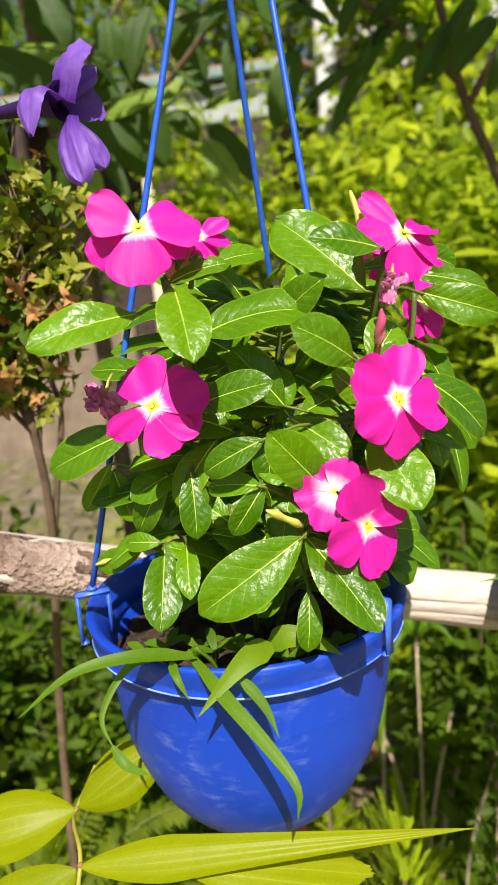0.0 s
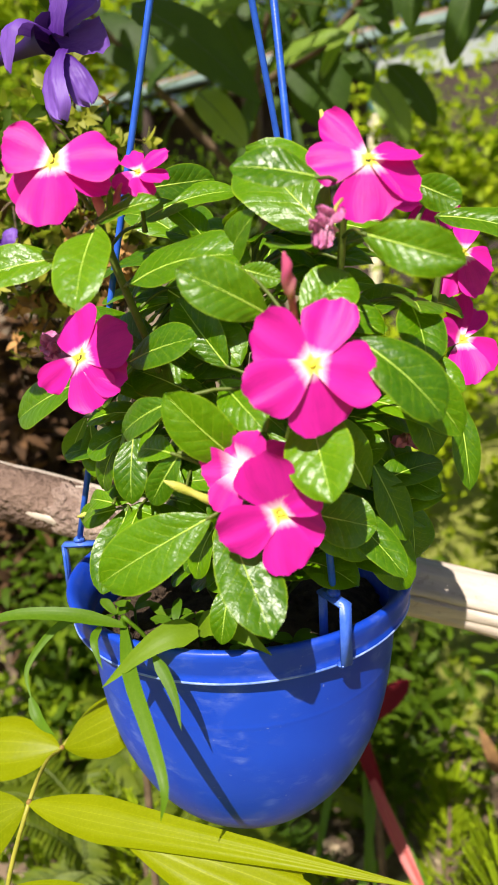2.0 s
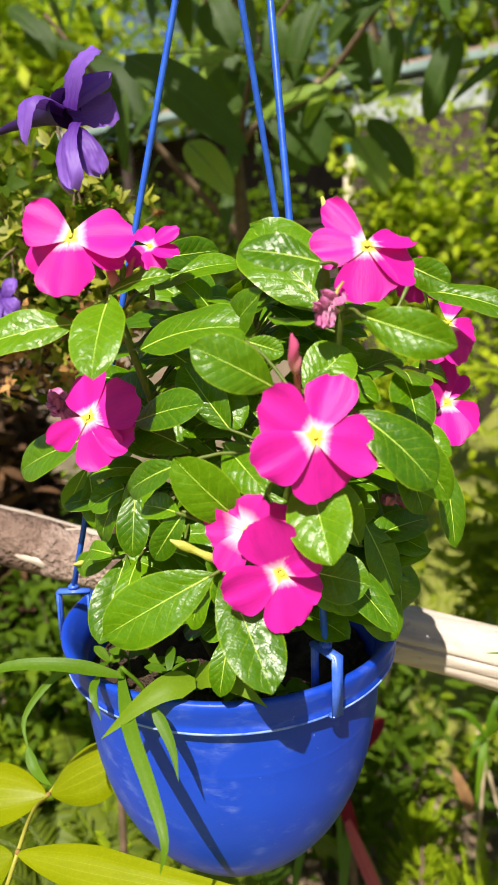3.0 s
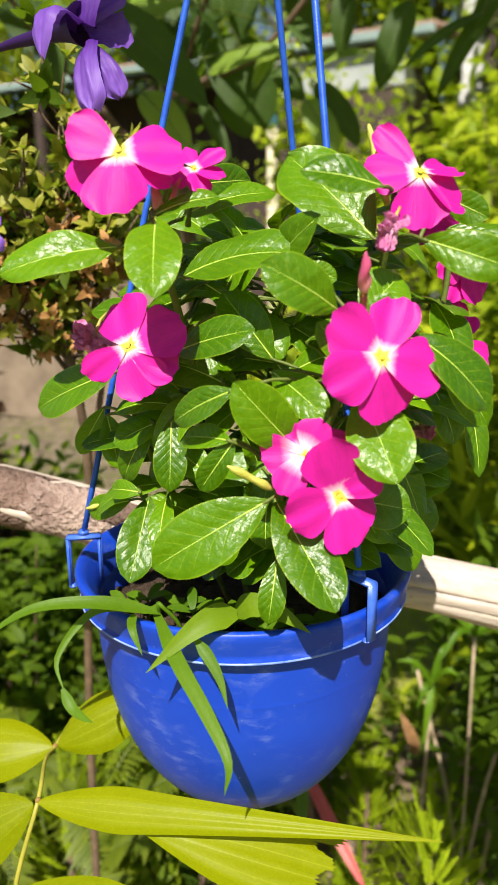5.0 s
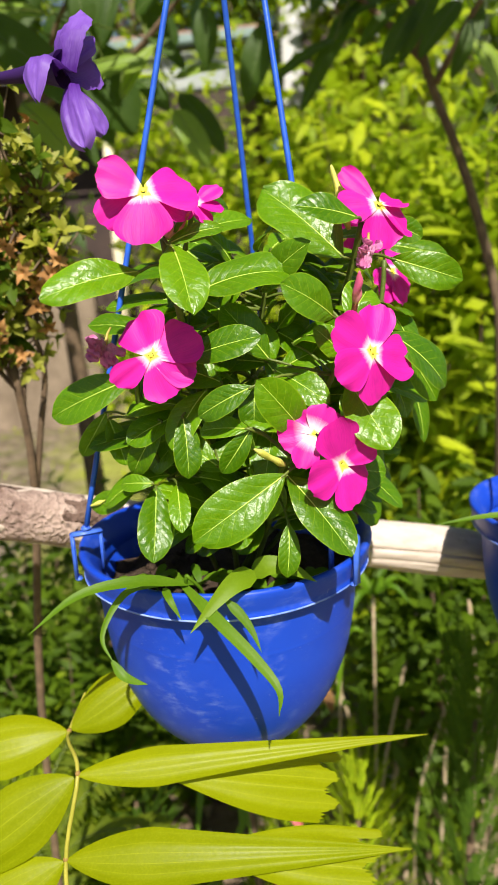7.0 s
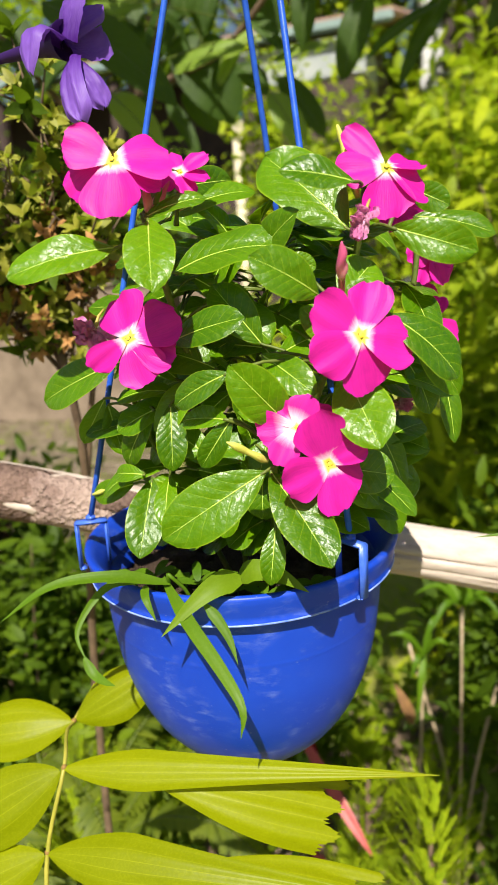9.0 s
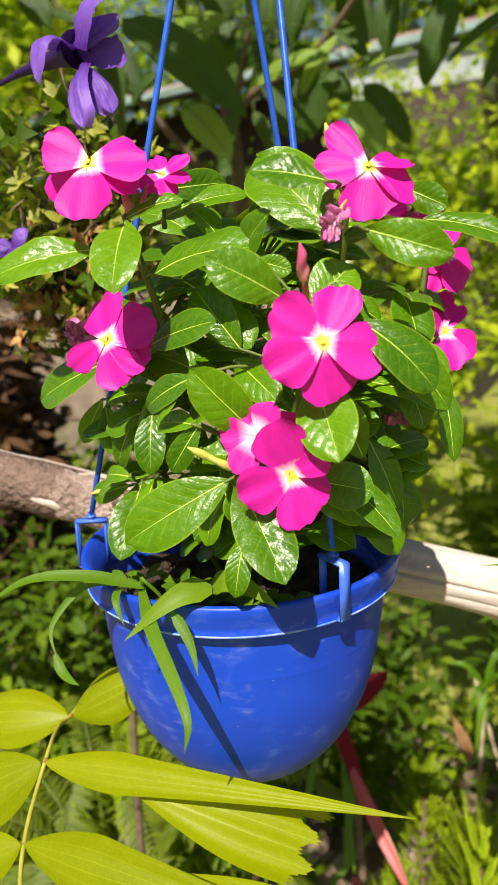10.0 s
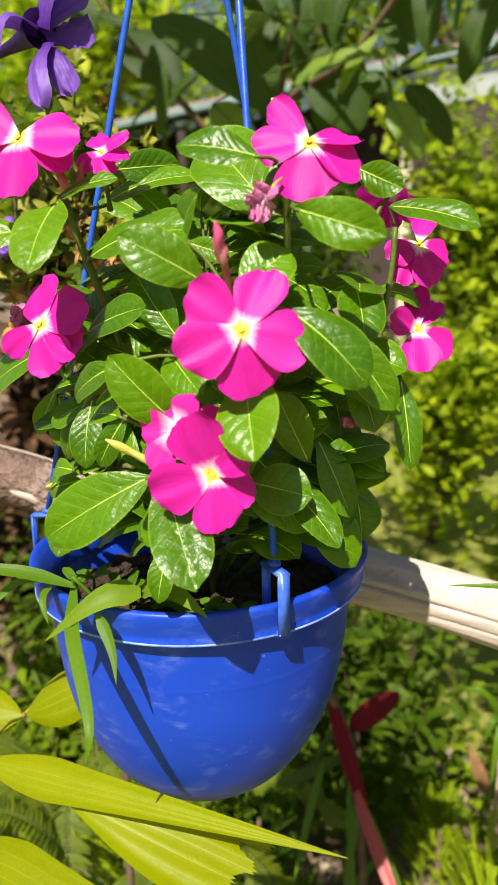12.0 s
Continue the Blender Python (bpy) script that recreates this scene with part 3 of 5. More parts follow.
flower((0.0980, 0.3460, 1.2760), (0.35, -0.90, 0.25), 0.0200, backs=(0.05, 0.05, 0.05, 0.05, 0.05), widths=(0.0125, 0.0125, 0.0215, 0.0140, 0.0160), cups=(0.2, 0.2, 0.1, 0.2, 0.1),
       tips=((0.0945, 0.3540, 1.2975), (0.1040, 0.3600, 1.2900), (0.1040, 0.3330, 1.2555), (0.0870, 0.3340, 1.2815), (0.1150, 0.3520, 1.2640)))
flower((0.0980, 0.3420, 1.3180), (0.35, -0.85, 0.40), 0.0180, backs=(0.1, 0.1, 0.1, 0.1, 0.2), widths=(0.0150, 0.0165, 0.0150, 0.0140, 0.0120), cups=(0.1, 0.1, 0.1, 0.1, 0.1), label="magenta flower half turned aside with bent petals",
       tips=((0.0930, 0.3310, 1.2990), (0.1070, 0.3380, 1.2980), (0.1120, 0.3500, 1.3110), (0.0860, 0.3300, 1.3110), (0.0990, 0.3520, 1.3340)))
flower((-0.0195, 0.244, 1.3545), (0.35, -0.62, 0.70), 0.0140, backs=(0.3, 0.25, 0.2, 0.2, 0.2), widths=(0.0115, 0.0120, 0.0110, 0.0100, 0.0100), label="magenta flower seen from the side behind another",
       tips=((-0.0085, 0.2440, 1.3640), (-0.0060, 0.2400, 1.3530), (-0.0130, 0.2360, 1.3455), (-0.0280, 0.2380, 1.3490), (-0.0260, 0.2480, 1.3640)))


# ---- the wooden rail behind the pot ----
BARK = plain("peeling_bark", (0.17, 0.11, 0.09), (0.50, 0.38, 0.32), 0.9, 32.0, 1.0, 0.008, 0.1)
# dark brown stands in for shade cast on the rail's left end
SHADED_BARK = plain("shaded_brown_bark", (0.045, 0.028, 0.021), (0.26, 0.175, 0.14), 0.9, 26.0, 1.0, 0.008, 0.1)


def rail(a, b, radius, label):
    a, b = Vector(a), Vector(b)
    d = (b - a).normalized()
    up = Vector((0, 0, 1)) - d * d.z
    up.normalize()
    side = d.cross(up)
    n, sides = 150, 110
    bm = bmesh.new()
    rings = []
    for i in range(n + 1):
        s = (b - a).length * i / n
        ring = []
        for k in range(sides):
            w = 2 * math.pi * k / sides
            p = Vector((s * 9, math.cos(w) * 1.1, math.sin(w) * 1.1))
            r = radius * (1 + 0.13 * noise.noise(p) + 0.05 * noise.noise(p * 4) - 0.10 * max(0.0, noise.noise(Vector((s * 3, w * 2.2, 5.0))) - 0.25) * 3)
            drift = 0.25 * noise.noise(Vector((s * 4, 0, 0))) + 0.05 * noise.noise(Vector((s * 30, 0, 0)))
            r *= 1 - 0.17 * math.exp(-((w - 1.45 - drift) / 0.035) ** 2) - 0.08 * math.exp(-((w - 1.95 - 1.3 * drift) / 0.03) ** 2)
            wander = side * (0.006 * noise.noise(Vector((s * 4, 1, 0)))) + up * (0.006 * noise.noise(Vector((s * 4, 7, 0))))
            ring.append(bm.verts.new(a + d * s + wander + (up * math.cos(w) + side * math.sin(w)) * r))
        rings.append(ring)
    for p, q in zip(rings, rings[1:]):
        for k in range(sides):
            bm.faces.new((p[k], p[(k + 1) % sides], q[(k + 1) % sides], q[k]))
    bm.faces.new(rings[0][::-1])
    bm.faces.new(rings[-1])
    whole = thing("wooden_rail", a, label, "fence rail")
    part("log", bm, WOOD, whole)
    for s0, s1, w0, w1, seed in ((0.98, 1.292, -0.2, 2.75, 1), (1.278, 1.345, 0.1, 2.65, 2), (1.325, 1.372, 0.5, 1.45, 4), (1.705, 1.80, 0.5, 2.3, 3)):
        bm = bmesh.new()
        grid = []
        for i in range(19):
            row = []
            for k in range(15):
                s, w = s0 + (s1 - s0) * i / 18, w0 + (w1 - w0) * k / 14
                edge = min(i, 18 - i) / 4, min(k, 14 - k) / 4
                s += 0.012 * noise.noise(Vector((w * 4, seed, i * 0.3))) * (1 - min(1, edge[0]))
                w += 0.30 * noise.noise(Vector((s * 60, seed, k * 0.3))) * (1 - min(1, edge[1]))
                r = radius * (1.09 + 0.07 * noise.noise(Vector((s * 70, w * 4, seed))) - 0.14 * (1 - min(1, min(edge) * 3)))
                row.append(bm.verts.new(a + d * s + (up * math.cos(w) + side * math.sin(w)) * r))
            grid.append(row)
        for p, q in zip(grid, grid[1:]):
            for k in range(14):
                bm.faces.new((p[k], p[k + 1], q[k + 1], q[k]))
        # flakes 1 and 4 take the bark with the shade in its colour
        part("bark_flake", bm, SHADED_BARK if seed in (1, 4) else BARK, whole, "peeling bark, its dark pieces coloured for shade cast on the rail")
    return whole


RA, RB = Vector((-0.21, 0.378, 1.154)), Vector((0.17, 0.452, 1.070))
rail(RA + (RA - RB) * 3.2, RB + (RB - RA) * 3.2, 0.0215, "grey weathered round wooden fence rail with peeling bark")
for k, where in (("a", -2.6), ("b", 3.4)):
    c = RA + (RB - RA) * where
    pts = [(c.x, c.y + 0.05, -0.02), (c.x + 0.01, c.y + 0.045, c.z * 0.5), (c.x, c.y + 0.05, c.z + 0.12)]
    tagged(obj("fence_post", tube_bm(curve_points(pts, 12), 0.032, 14), WOOD), "rough weathered wooden fence post in the ground", "fence post", "fence posts")

# ---- the second pot ----
P2 = Vector((0.262, 0.360, 1.128))
hanging_pot(P2, [(P2.x - 0.075, P2.y - 0.06, 0), (P2.x + 0.09, P2.y - 0.02, 0), (P2.x - 0.01, P2.y + 0.097, 0)], (P2.x + 0.01, P2.y, 1.57), "round blue plastic hanging pot beside the first one")
soil(P2, "dark potting soil inside the second pot")
weed_two = thing("grass_weed", (P2.x - 0.05, P2.y - 0.03, P2.z - 0.008), "single green grass blade leaning out of the second pot", "grass")
SECOND_BLADE = [(P2.x - 0.05, P2.y - 0.03, P2.z - 0.008), (P2.x - 0.07, P2.y - 0.04, P2.z + 0.024), (P2.x - 0.105, P2.y - 0.042, P2.z + 0.026), (0.122, 0.314, 1.151)]


# ---- foliage made of many small leaves ----
def leaf_cloud(name, seats, length, ratio, material, rng, bend=0.15, nu=4):
    """Joins one small bent leaf for each seat (place, direction, face)."""
    verts, faces, uvs = [], [], []
    for place, way, face in seats:
        ln = length * rng.uniform(0.6, 1.25)
        axis = Vector(way).normalized()
        n = Vector(face)
        n = n - axis * n.dot(axis)
        n = n.normalized() if n.length > 1e-4 else axis.orthogonal().normalized()
        side = axis.cross(n)
        first = len(verts)
        for i in range(nu + 1):
            u = i / nu
            h = 0.5 * ratio * ln * math.sin(math.pi * (0.04 + 0.94 * u) ** 0.85)
            mid = Vector(place) + axis * (ln * u) + n * (ln * bend * (u - 1.6 * u * u))
            for v in (-1, 0, 1):
                verts.append(mid + side * (h * v) + n * (0.18 * h * abs(v)))
        for i in range(nu):
            for j in range(2):
                p = first + 3 * i + j
                faces.append((p, p + 1, p + 4, p + 3))
                uvs += [(i / nu, j / 2), (i / nu, (j + 1) / 2), ((i + 1) / nu, (j + 1) / 2), ((i + 1) / nu, j / 2)]
    me = bpy.data.meshes.new(name)
    me.from_pydata(verts, [], faces)
    me.uv_layers.new(name="UVMap").data.foreach_set("uv", [c for p in uvs for c in p])
    me.materials.append(material)
    me.shade_smooth()
    return new(name, me)


def adopt(ob, parent):
    ob.parent = parent
    ob.matrix_parent_inverse = place_of(parent).inverted()
    return ob


BUSH = leaf_material("bush_leaf", (0.032, 0.080, 0.002), (0.235, 0.315, 0.006), (0.35, 0.48, 0.08), 0.5, 0.35, island=True, vein_amount=0.2, spec=0.2)
# dark foliage; below the rail its colour also stands in for shade
DEEP = leaf_material("deep_green_shade_leaf", (0.008, 0.030, 0.001), (0.085, 0.145, 0.004), (0.2, 0.3, 0.05), 0.5, 0.30, island=True, vein_amount=0.15, spec=0.18)
LIME = leaf_material("lime_leaf", (0.045, 0.120, 0.002), (0.47, 0.54, 0.009), (0.5, 0.6, 0.1), 0.5, 0.4, island=True, vein_amount=0.2, spec=0.2)
# darkened leaf: the shade on the hanging leaves is put into its colour
MANGO = leaf_material("dark_shade_leaf", (0.010, 0.030, 0.003), (0.042, 0.088, 0.006), (0.12, 0.19, 0.03), 0.5, 0.30, veins=12.0, vein_amount=0.2, spec=0.25)
MANGO_CROWN = leaf_material("large_crown_leaf", (0.014, 0.045, 0.006), (0.060, 0.130, 0.014), (0.20, 0.32, 0.06), 0.38, 0.25, veins=12.0, vein_amount=0.25, island=True)
DRY = plain("dry_husk", (0.05, 0.022, 0.010), (0.34, 0.18, 0.06), 0.8, 90.0, island=True)
DARK_BROWN = plain("dark_brown_leaf", (0.014, 0.008, 0.005), (0.13, 0.060, 0.020), 0.85, 60.0, island=True)
DRY_STALK = plain("dry_stalk", (0.24, 0.17, 0.10), (0.52, 0.42, 0.28), 0.8, 60.0)


def bush(name, at, spread, height, count, length, ratio, material, seed, label, category="bush", stems=7, low=0.15, up=0.35):
    rng = random.Random(seed)
    b = thing(name, at, label, category)
    at = Vector(at)
    seats = []
    for s in range(stems):
        a = rng.uniform(0, 6.28)
        r = math.sqrt(rng.random())
        top = at + Vector((spread[0] * r * math.cos(a), spread[1] * r * math.sin(a), height * rng.uniform(0.65, 1.05)))
        start = at + Vector((rng.uniform(-0.1, 0.1) * spread[0], rng.uniform(-0.1, 0.1) * spread[1], 0))
        mid = start.lerp(top, 0.55) + Vector((0, 0, 0.12 * height))
        pts = curve_points([start, mid, top], 14)
        w = 0.0035 * height + 0.0012
        part("branch", tube_bm(pts, [w * (1 - 0.8 * k / 14) for k in range(15)], 7), BROWN_STEM, b)
        for k in range(count // stems):
            t = low + (1 - low) * rng.random() ** 0.75
            p = pts[min(14, int(t * 14))] + Vector((rng.gauss(0, 0.22) * spread[0], rng.gauss(0, 0.22) * spread[1], rng.gauss(0, 0.07) * height))
            if p.z < 0.02:
                continue
            d = Vector((rng.gauss(0, 1), rng.gauss(0, 1), rng.gauss(up, 0.6)))
            seats.append((p, d, Vector((rng.gauss(0, 0.4), rng.gauss(-0.3, 0.4), 1.0))))
    adopt(tagged(leaf_cloud("crown", seats, length, ratio, material, rng), kind="stuff"), b)
    return b


# ---- ground ----
def ground_material():
    m = mat("lawn_and_earth")
    n1, n2, n3 = noise_at(m, 0.9, 4.0), noise_at(m, 9.0, 4.0), noise_at(m, 120.0, 3.0)
    sep = m.node_tree.nodes.new("ShaderNodeSeparateXYZ")
    m.node_tree.links.new(nd(m, "TexCoord", 3), sep.inputs[0])
    yard = calc(m, "ADD", n1, band(m, sep.outputs[0], -0.4, -3.4))
    g = mixc(m, n2, (0.22, 0.27, 0.03), (0.46, 0.45, 0.12))
    e = mixc(m, band(m, n2, 0.36, 0.62), (0.12, 0.092, 0.058), (0.33, 0.27, 0.19))
    e = mixc(m, calc(m, "MULTIPLY", band(m, noise_at(m, 3.5, 5.0), 0.50, 0.60), 0.55), e, (0.13, 0.15, 0.03))
    base = mixc(m, band(m, yard, 0.72, 0.90), g, e)
    base = mixc(m, calc(m, "MULTIPLY", n3, 0.25), base, (0.06, 0.05, 0.03))
    return finish(m, principled(m, base, 0.95, 0.1, 0.0, calc(m, "ADD", n2, n3), 0.9, 0.02))


bm = bmesh.new()
bmesh.ops.create_grid(bm, x_segments=60, y_segments=60, size=60.0)
for v in bm.verts:
    v.co.z = 0.05 * noise.noise(v.co * 0.3) * min(1.0, v.co.length / 8)
tagged(obj("ground", bm, ground_material()), "sunlit patchy lawn and bare earth", "ground", "", "structure")
bm = bmesh.new()
bmesh.ops.create_grid(bm, x_segments=50, y_segments=40, size=1.0)
for v in bm.verts:
    edge = max(abs(v.co.x), abs(v.co.y))
    x, y = 1.9 * v.co.x - 0.2, 1.1 * v.co.y + 0.75
    x, y = x + 0.22 * noise.noise((x * 1.7, y * 1.7, 5.0)) + 0.08 * noise.noise((x * 6, y * 6, 3.0)), y + 0.22 * noise.noise((x * 1.7, y * 1.7, 8.0)) + 0.08 * noise.noise((x * 6, y * 6, 4.0))
    v.co = (x, y, 0.012 + (0.05 + 0.03 * noise.noise((x * 5, y * 5, 2.0))) * (1 - edge ** 4) - 0.05 * edge ** 12)
tagged(obj("flower_bed", bm, plain("garden_earth", (0.075, 0.052, 0.034), (0.30, 0.22, 0.15), 0.95, 9.0, 0.9, 0.01, 0.1)), "dark earth bed under the fence", "flower bed", "", "structure")


# ---- smaller pieces of the flowering plant ----
def bud(base, tip, width, material, label):
    b, t = Vector(base), Vector(tip)
    pts = [b.lerp(t, k / 14) for k in range(15)]
    radii = [width * (0.45 + 0.55 * math.sin(math.pi * (k / 14) ** 0.8)) * (1 - 0.6 * max(0.0, (k / 14 - 0.8) / 0.2) ** 2) for k in range(15)]
    bm = tube_bm(pts, radii, 12)
    for v in bm.verts:
        q = (v.co - b).dot((t - b).normalized()) / (t - b).length
        v.co += (v.co - b.lerp(t, q)) * 0.25 * math.sin(5 * math.atan2((v.co - b).x, (v.co - b).y) + 9 * q)
    uv = bm.loops.layers.uv.new("UVMap")
    for fc in bm.faces:
        for lp in fc.loops:
            lp[uv].uv = (max(0, (lp.vert.co - b).dot(t - b) / (t - b).length_squared), 0.5)
    return part("bud", bm, material, plant, label)


def wilted(centre, size, seed, label):
    """A crumpled, drying flower of folded petals."""
    rng = random.Random(seed)
    c = Vector(centre)
    body = part("wilted_flower", tube_bm([c + Vector((0.002, 0.010, 0.010)), c + Vector((0.001, 0.005, 0.007)), c], [0.0006, 0.0007, 0.0012], 7), PINK_BUD, plant, label)
    for k in range(9):
        d = Vector((rng.gauss(0, 0.8), rng.gauss(-0.5, 0.5), rng.gauss(-0.35, 0.7))).normalized()
        o = d.orthogonal().normalized()
        e = d.cross(o)
        rows = []
        for i in range(9):
            u = i / 8
            h = size * 0.36 * math.sin(math.pi * (0.12 + 0.8 * u))
            rows.append([(c + d * (size * 0.9 * u) + o * (h * v) + e * (size * 0.16 * math.sin(9 * u + 5 * v + k) + size * 0.10 * math.sin(15 * v + 2 * k)), 0.3 + 0.7 * u, 0.5 + 0.5 * v) for v in (-1, -0.6, -0.2, 0.2, 0.6, 1)])
        part("petal", sheet(rows), WILTED, body)


bud((0.055, 0.214, 1.303), (0.0558, 0.2065, 1.3175), 0.0022, PINK_BUD, "closed dusty pink flower bud")
stem([(0.052, 0.224, 1.284), (0.054, 0.220, 1.294), (0.055, 0.214, 1.304)], 0.0012, 0.0015, RED_STEM)
bud((0.019, 0.220, 1.224), (0.004, 0.205, 1.237), 0.0019, BUD, "pale yellow-green unopened bud")
bud((0.060, 0.268, 1.340), (0.051, 0.268, 1.373), 0.0024, BUD, "pale yellow-green unopened bud")
bud((-0.098, 0.276, 1.188), (-0.088, 0.274, 1.192), 0.0012, BUD, "pale yellow-green unopened bud")
bud((-0.034, 0.236, 1.338), (-0.029, 0.226, 1.3505), 0.0020, PINK_BUD, "reddish-green bud below the flower")
bud((-0.034, 0.240, 1.338), (-0.0215, 0.234, 1.3500), 0.0019, PINK_BUD, "reddish-green bud below the flower")
bud((-0.034, 0.242, 1.338), (-0.0245, 0.230, 1.3470), 0.0017, STEM, "green bud below the flower")
wilted((0.064, 0.232, 1.326), 0.0095, 5, "shrivelled mauve flower head, dry and crumpled")
wilted((-0.074, 0.252, 1.285), 0.0125, 9, "half-shrivelled pink flower head")
wilted((0.079, 0.300, 1.236), 0.009, 12, "brown-pink shrivelled flower")
# a bent bloom with its pale back showing
flower((0.034, 0.215, 1.241), (-0.15, -0.93, 0.30), 0.0190, backs=(0.05, 0.25, 0.15, 0.1, 0.1), widths=(0.0165, 0.0155, 0.0130, 0.0120, 0.0110), cups=(0.25, 0.3, 0.3, 0.2, 0.2), label="drooping pink flower with folded petals and a pale back", material=PALE_PETAL,
       tips=((0.0165, 0.2125, 1.2390), (0.0395, 0.2115, 1.2545), (0.0270, 0.2050, 1.2270), (0.0500, 0.2250, 1.2480), (0.0250, 0.2180, 1.2500)))
flower((0.080, 0.352, 1.344), (0.3, 0.5, 0.6), 0.0180, backs=(0.3, 0.2, 0.3, 0.2, 0.3))


# ---- grass weed in the pot ----
def blade(points, width, parent, face=(0, -0.5, 0.8), material=GRASS, n=16, fold=0.25):
    pts = curve_points(points, n)
    rows = []
    for i, p in enumerate(pts):
        u = i / n
        d = (pts[min(i + 1, n)] - pts[max(i - 1, 0)]).normalized()
        nrm = Vector(face)
        nrm = (nrm - d * nrm.dot(d)).normalized()
        side = d.cross(nrm)
        h = 0.5 * width * min(1.0, 0.35 + 3.2 * u) * max(0.02, 1 - u ** 2.4)
        rows.append([(p + side * (h * v) + nrm * (fold * h * abs(v)), u, 0.5 + 0.5 * v) for v in (-1, -0.5, 0, 0.5, 1)])
    return part("blade", sheet(rows), material, parent)


weed = thing("grass_weed", (-0.036, 0.238, 1.130), "long green grass weed hanging over the pot's rim", "grass")
for v in ((-0.040, 0.238, 1.130), (-0.030, 0.236, 1.130)):
    part("stalk", tube_bm(curve_points([v, (v[0] + 0.002, 0.230, 1.150), (-0.036, 0.224, 1.164)], 8), [0.0010] * 9, 7), GRASS, weed)
blade([(-0.042, 0.232, 1.158), (-0.021, 0.205, 1.149), (-0.001, 0.187, 1.136), (0.0105, 0.176, 1.125), (0.0100, 0.172, 1.113)], 0.0072, weed, (0.3, -0.8, 0.5))
blade([(-0.036, 0.226, 1.158), (-0.060, 0.212, 1.167), (-0.088, 0.201, 1.166), (-0.113, 0.192, 1.150)], 0.0075, weed, (0.2, -0.5, 0.85))
blade([(0.001, 0.227, 1.161), (-0.008, 0.219, 1.162), (-0.0175, 0.211, 1.157), (-0.033, 0.200, 1.143)], 0.0125, weed, (0.3, -0.75, 0.55), PALE_GRASS)
blade([(-0.001, 0.231, 1.159), (0.008, 0.229, 1.165), (0.020, 0.229, 1.163), (0.0345, 0.230, 1.154)], 0.0125, weed, (-0.1, -0.7, 0.7), PALE_GRASS)
blade([(-0.015, 0.2150, 1.1530), (-0.008, 0.2120, 1.1465), (-0.002, 0.2085, 1.1385), (0.0028, 0.2034, 1.1285)], 0.0058, weed, (0.3, -0.8, 0.4))
blade([(-0.044, 0.228, 1.158), (-0.068, 0.222, 1.157), (-0.080, 0.207, 1.1405), (-0.073, 0.199, 1.127)], 0.0042, weed, (0.4, -0.8, 0.4))
blade([(-0.0745, 0.200, 1.129), (-0.069, 0.197, 1.1225), (-0.062, 0.194, 1.1205), (-0.0555, 0.192, 1.1200)], 0.0052, weed, (0.3, -0.7, 0.6))
blade([(-0.048, 0.222, 1.158), (-0.044, 0.212, 1.156), (-0.038, 0.208, 1.146)], 0.0048, weed, (0.2, -0.8, 0.5))
blade(SECOND_BLADE, 0.0065, weed_two, (0, -0.6, 0.8))
seedling_rng = random.Random(3)
for k in range(9):
    c = Vector((-0.070 + 0.0125 * k + seedling_rng.uniform(-0.004, 0.004), 0.266 + seedling_rng.uniform(-0.006, 0.006), 1.130))
    sprout = thing("seedling", c, "small grey-green weed seedling in the potting soil", "seedling", "seedlings in the pot")
    top = c + Vector((0, 0, seedling_rng.uniform(0.004, 0.012)))
    part("stalk", tube_bm([c, top], 0.0007, 6), GRASS, sprout)
    for j in range(4):
        a = 1.57 * j + seedling_rng.uniform(-0.4, 0.4)
        d = Vector((math.cos(a), math.sin(a), seedling_rng.uniform(0.1, 0.6)))
        rows = leaf_rows(top, top + d * seedling_rng.uniform(0.008, 0.015), 0.0046, (0, -0.3, 1), 0.1, nu=6, nv=4)
        part("leaf", sheet(rows), GRASS, sprout)


tagged(obj("dry_scrap", sheet(leaf_rows((0.0665, 0.3370, 1.1535), (0.0755, 0.3340, 1.1500), 0.007, (0.2, -0.6, 0.8), 0.3, nu=8, nv=6, wave=0.3)), DRY), "curled brown scrap of dry leaf on the rim", "dry leaf")


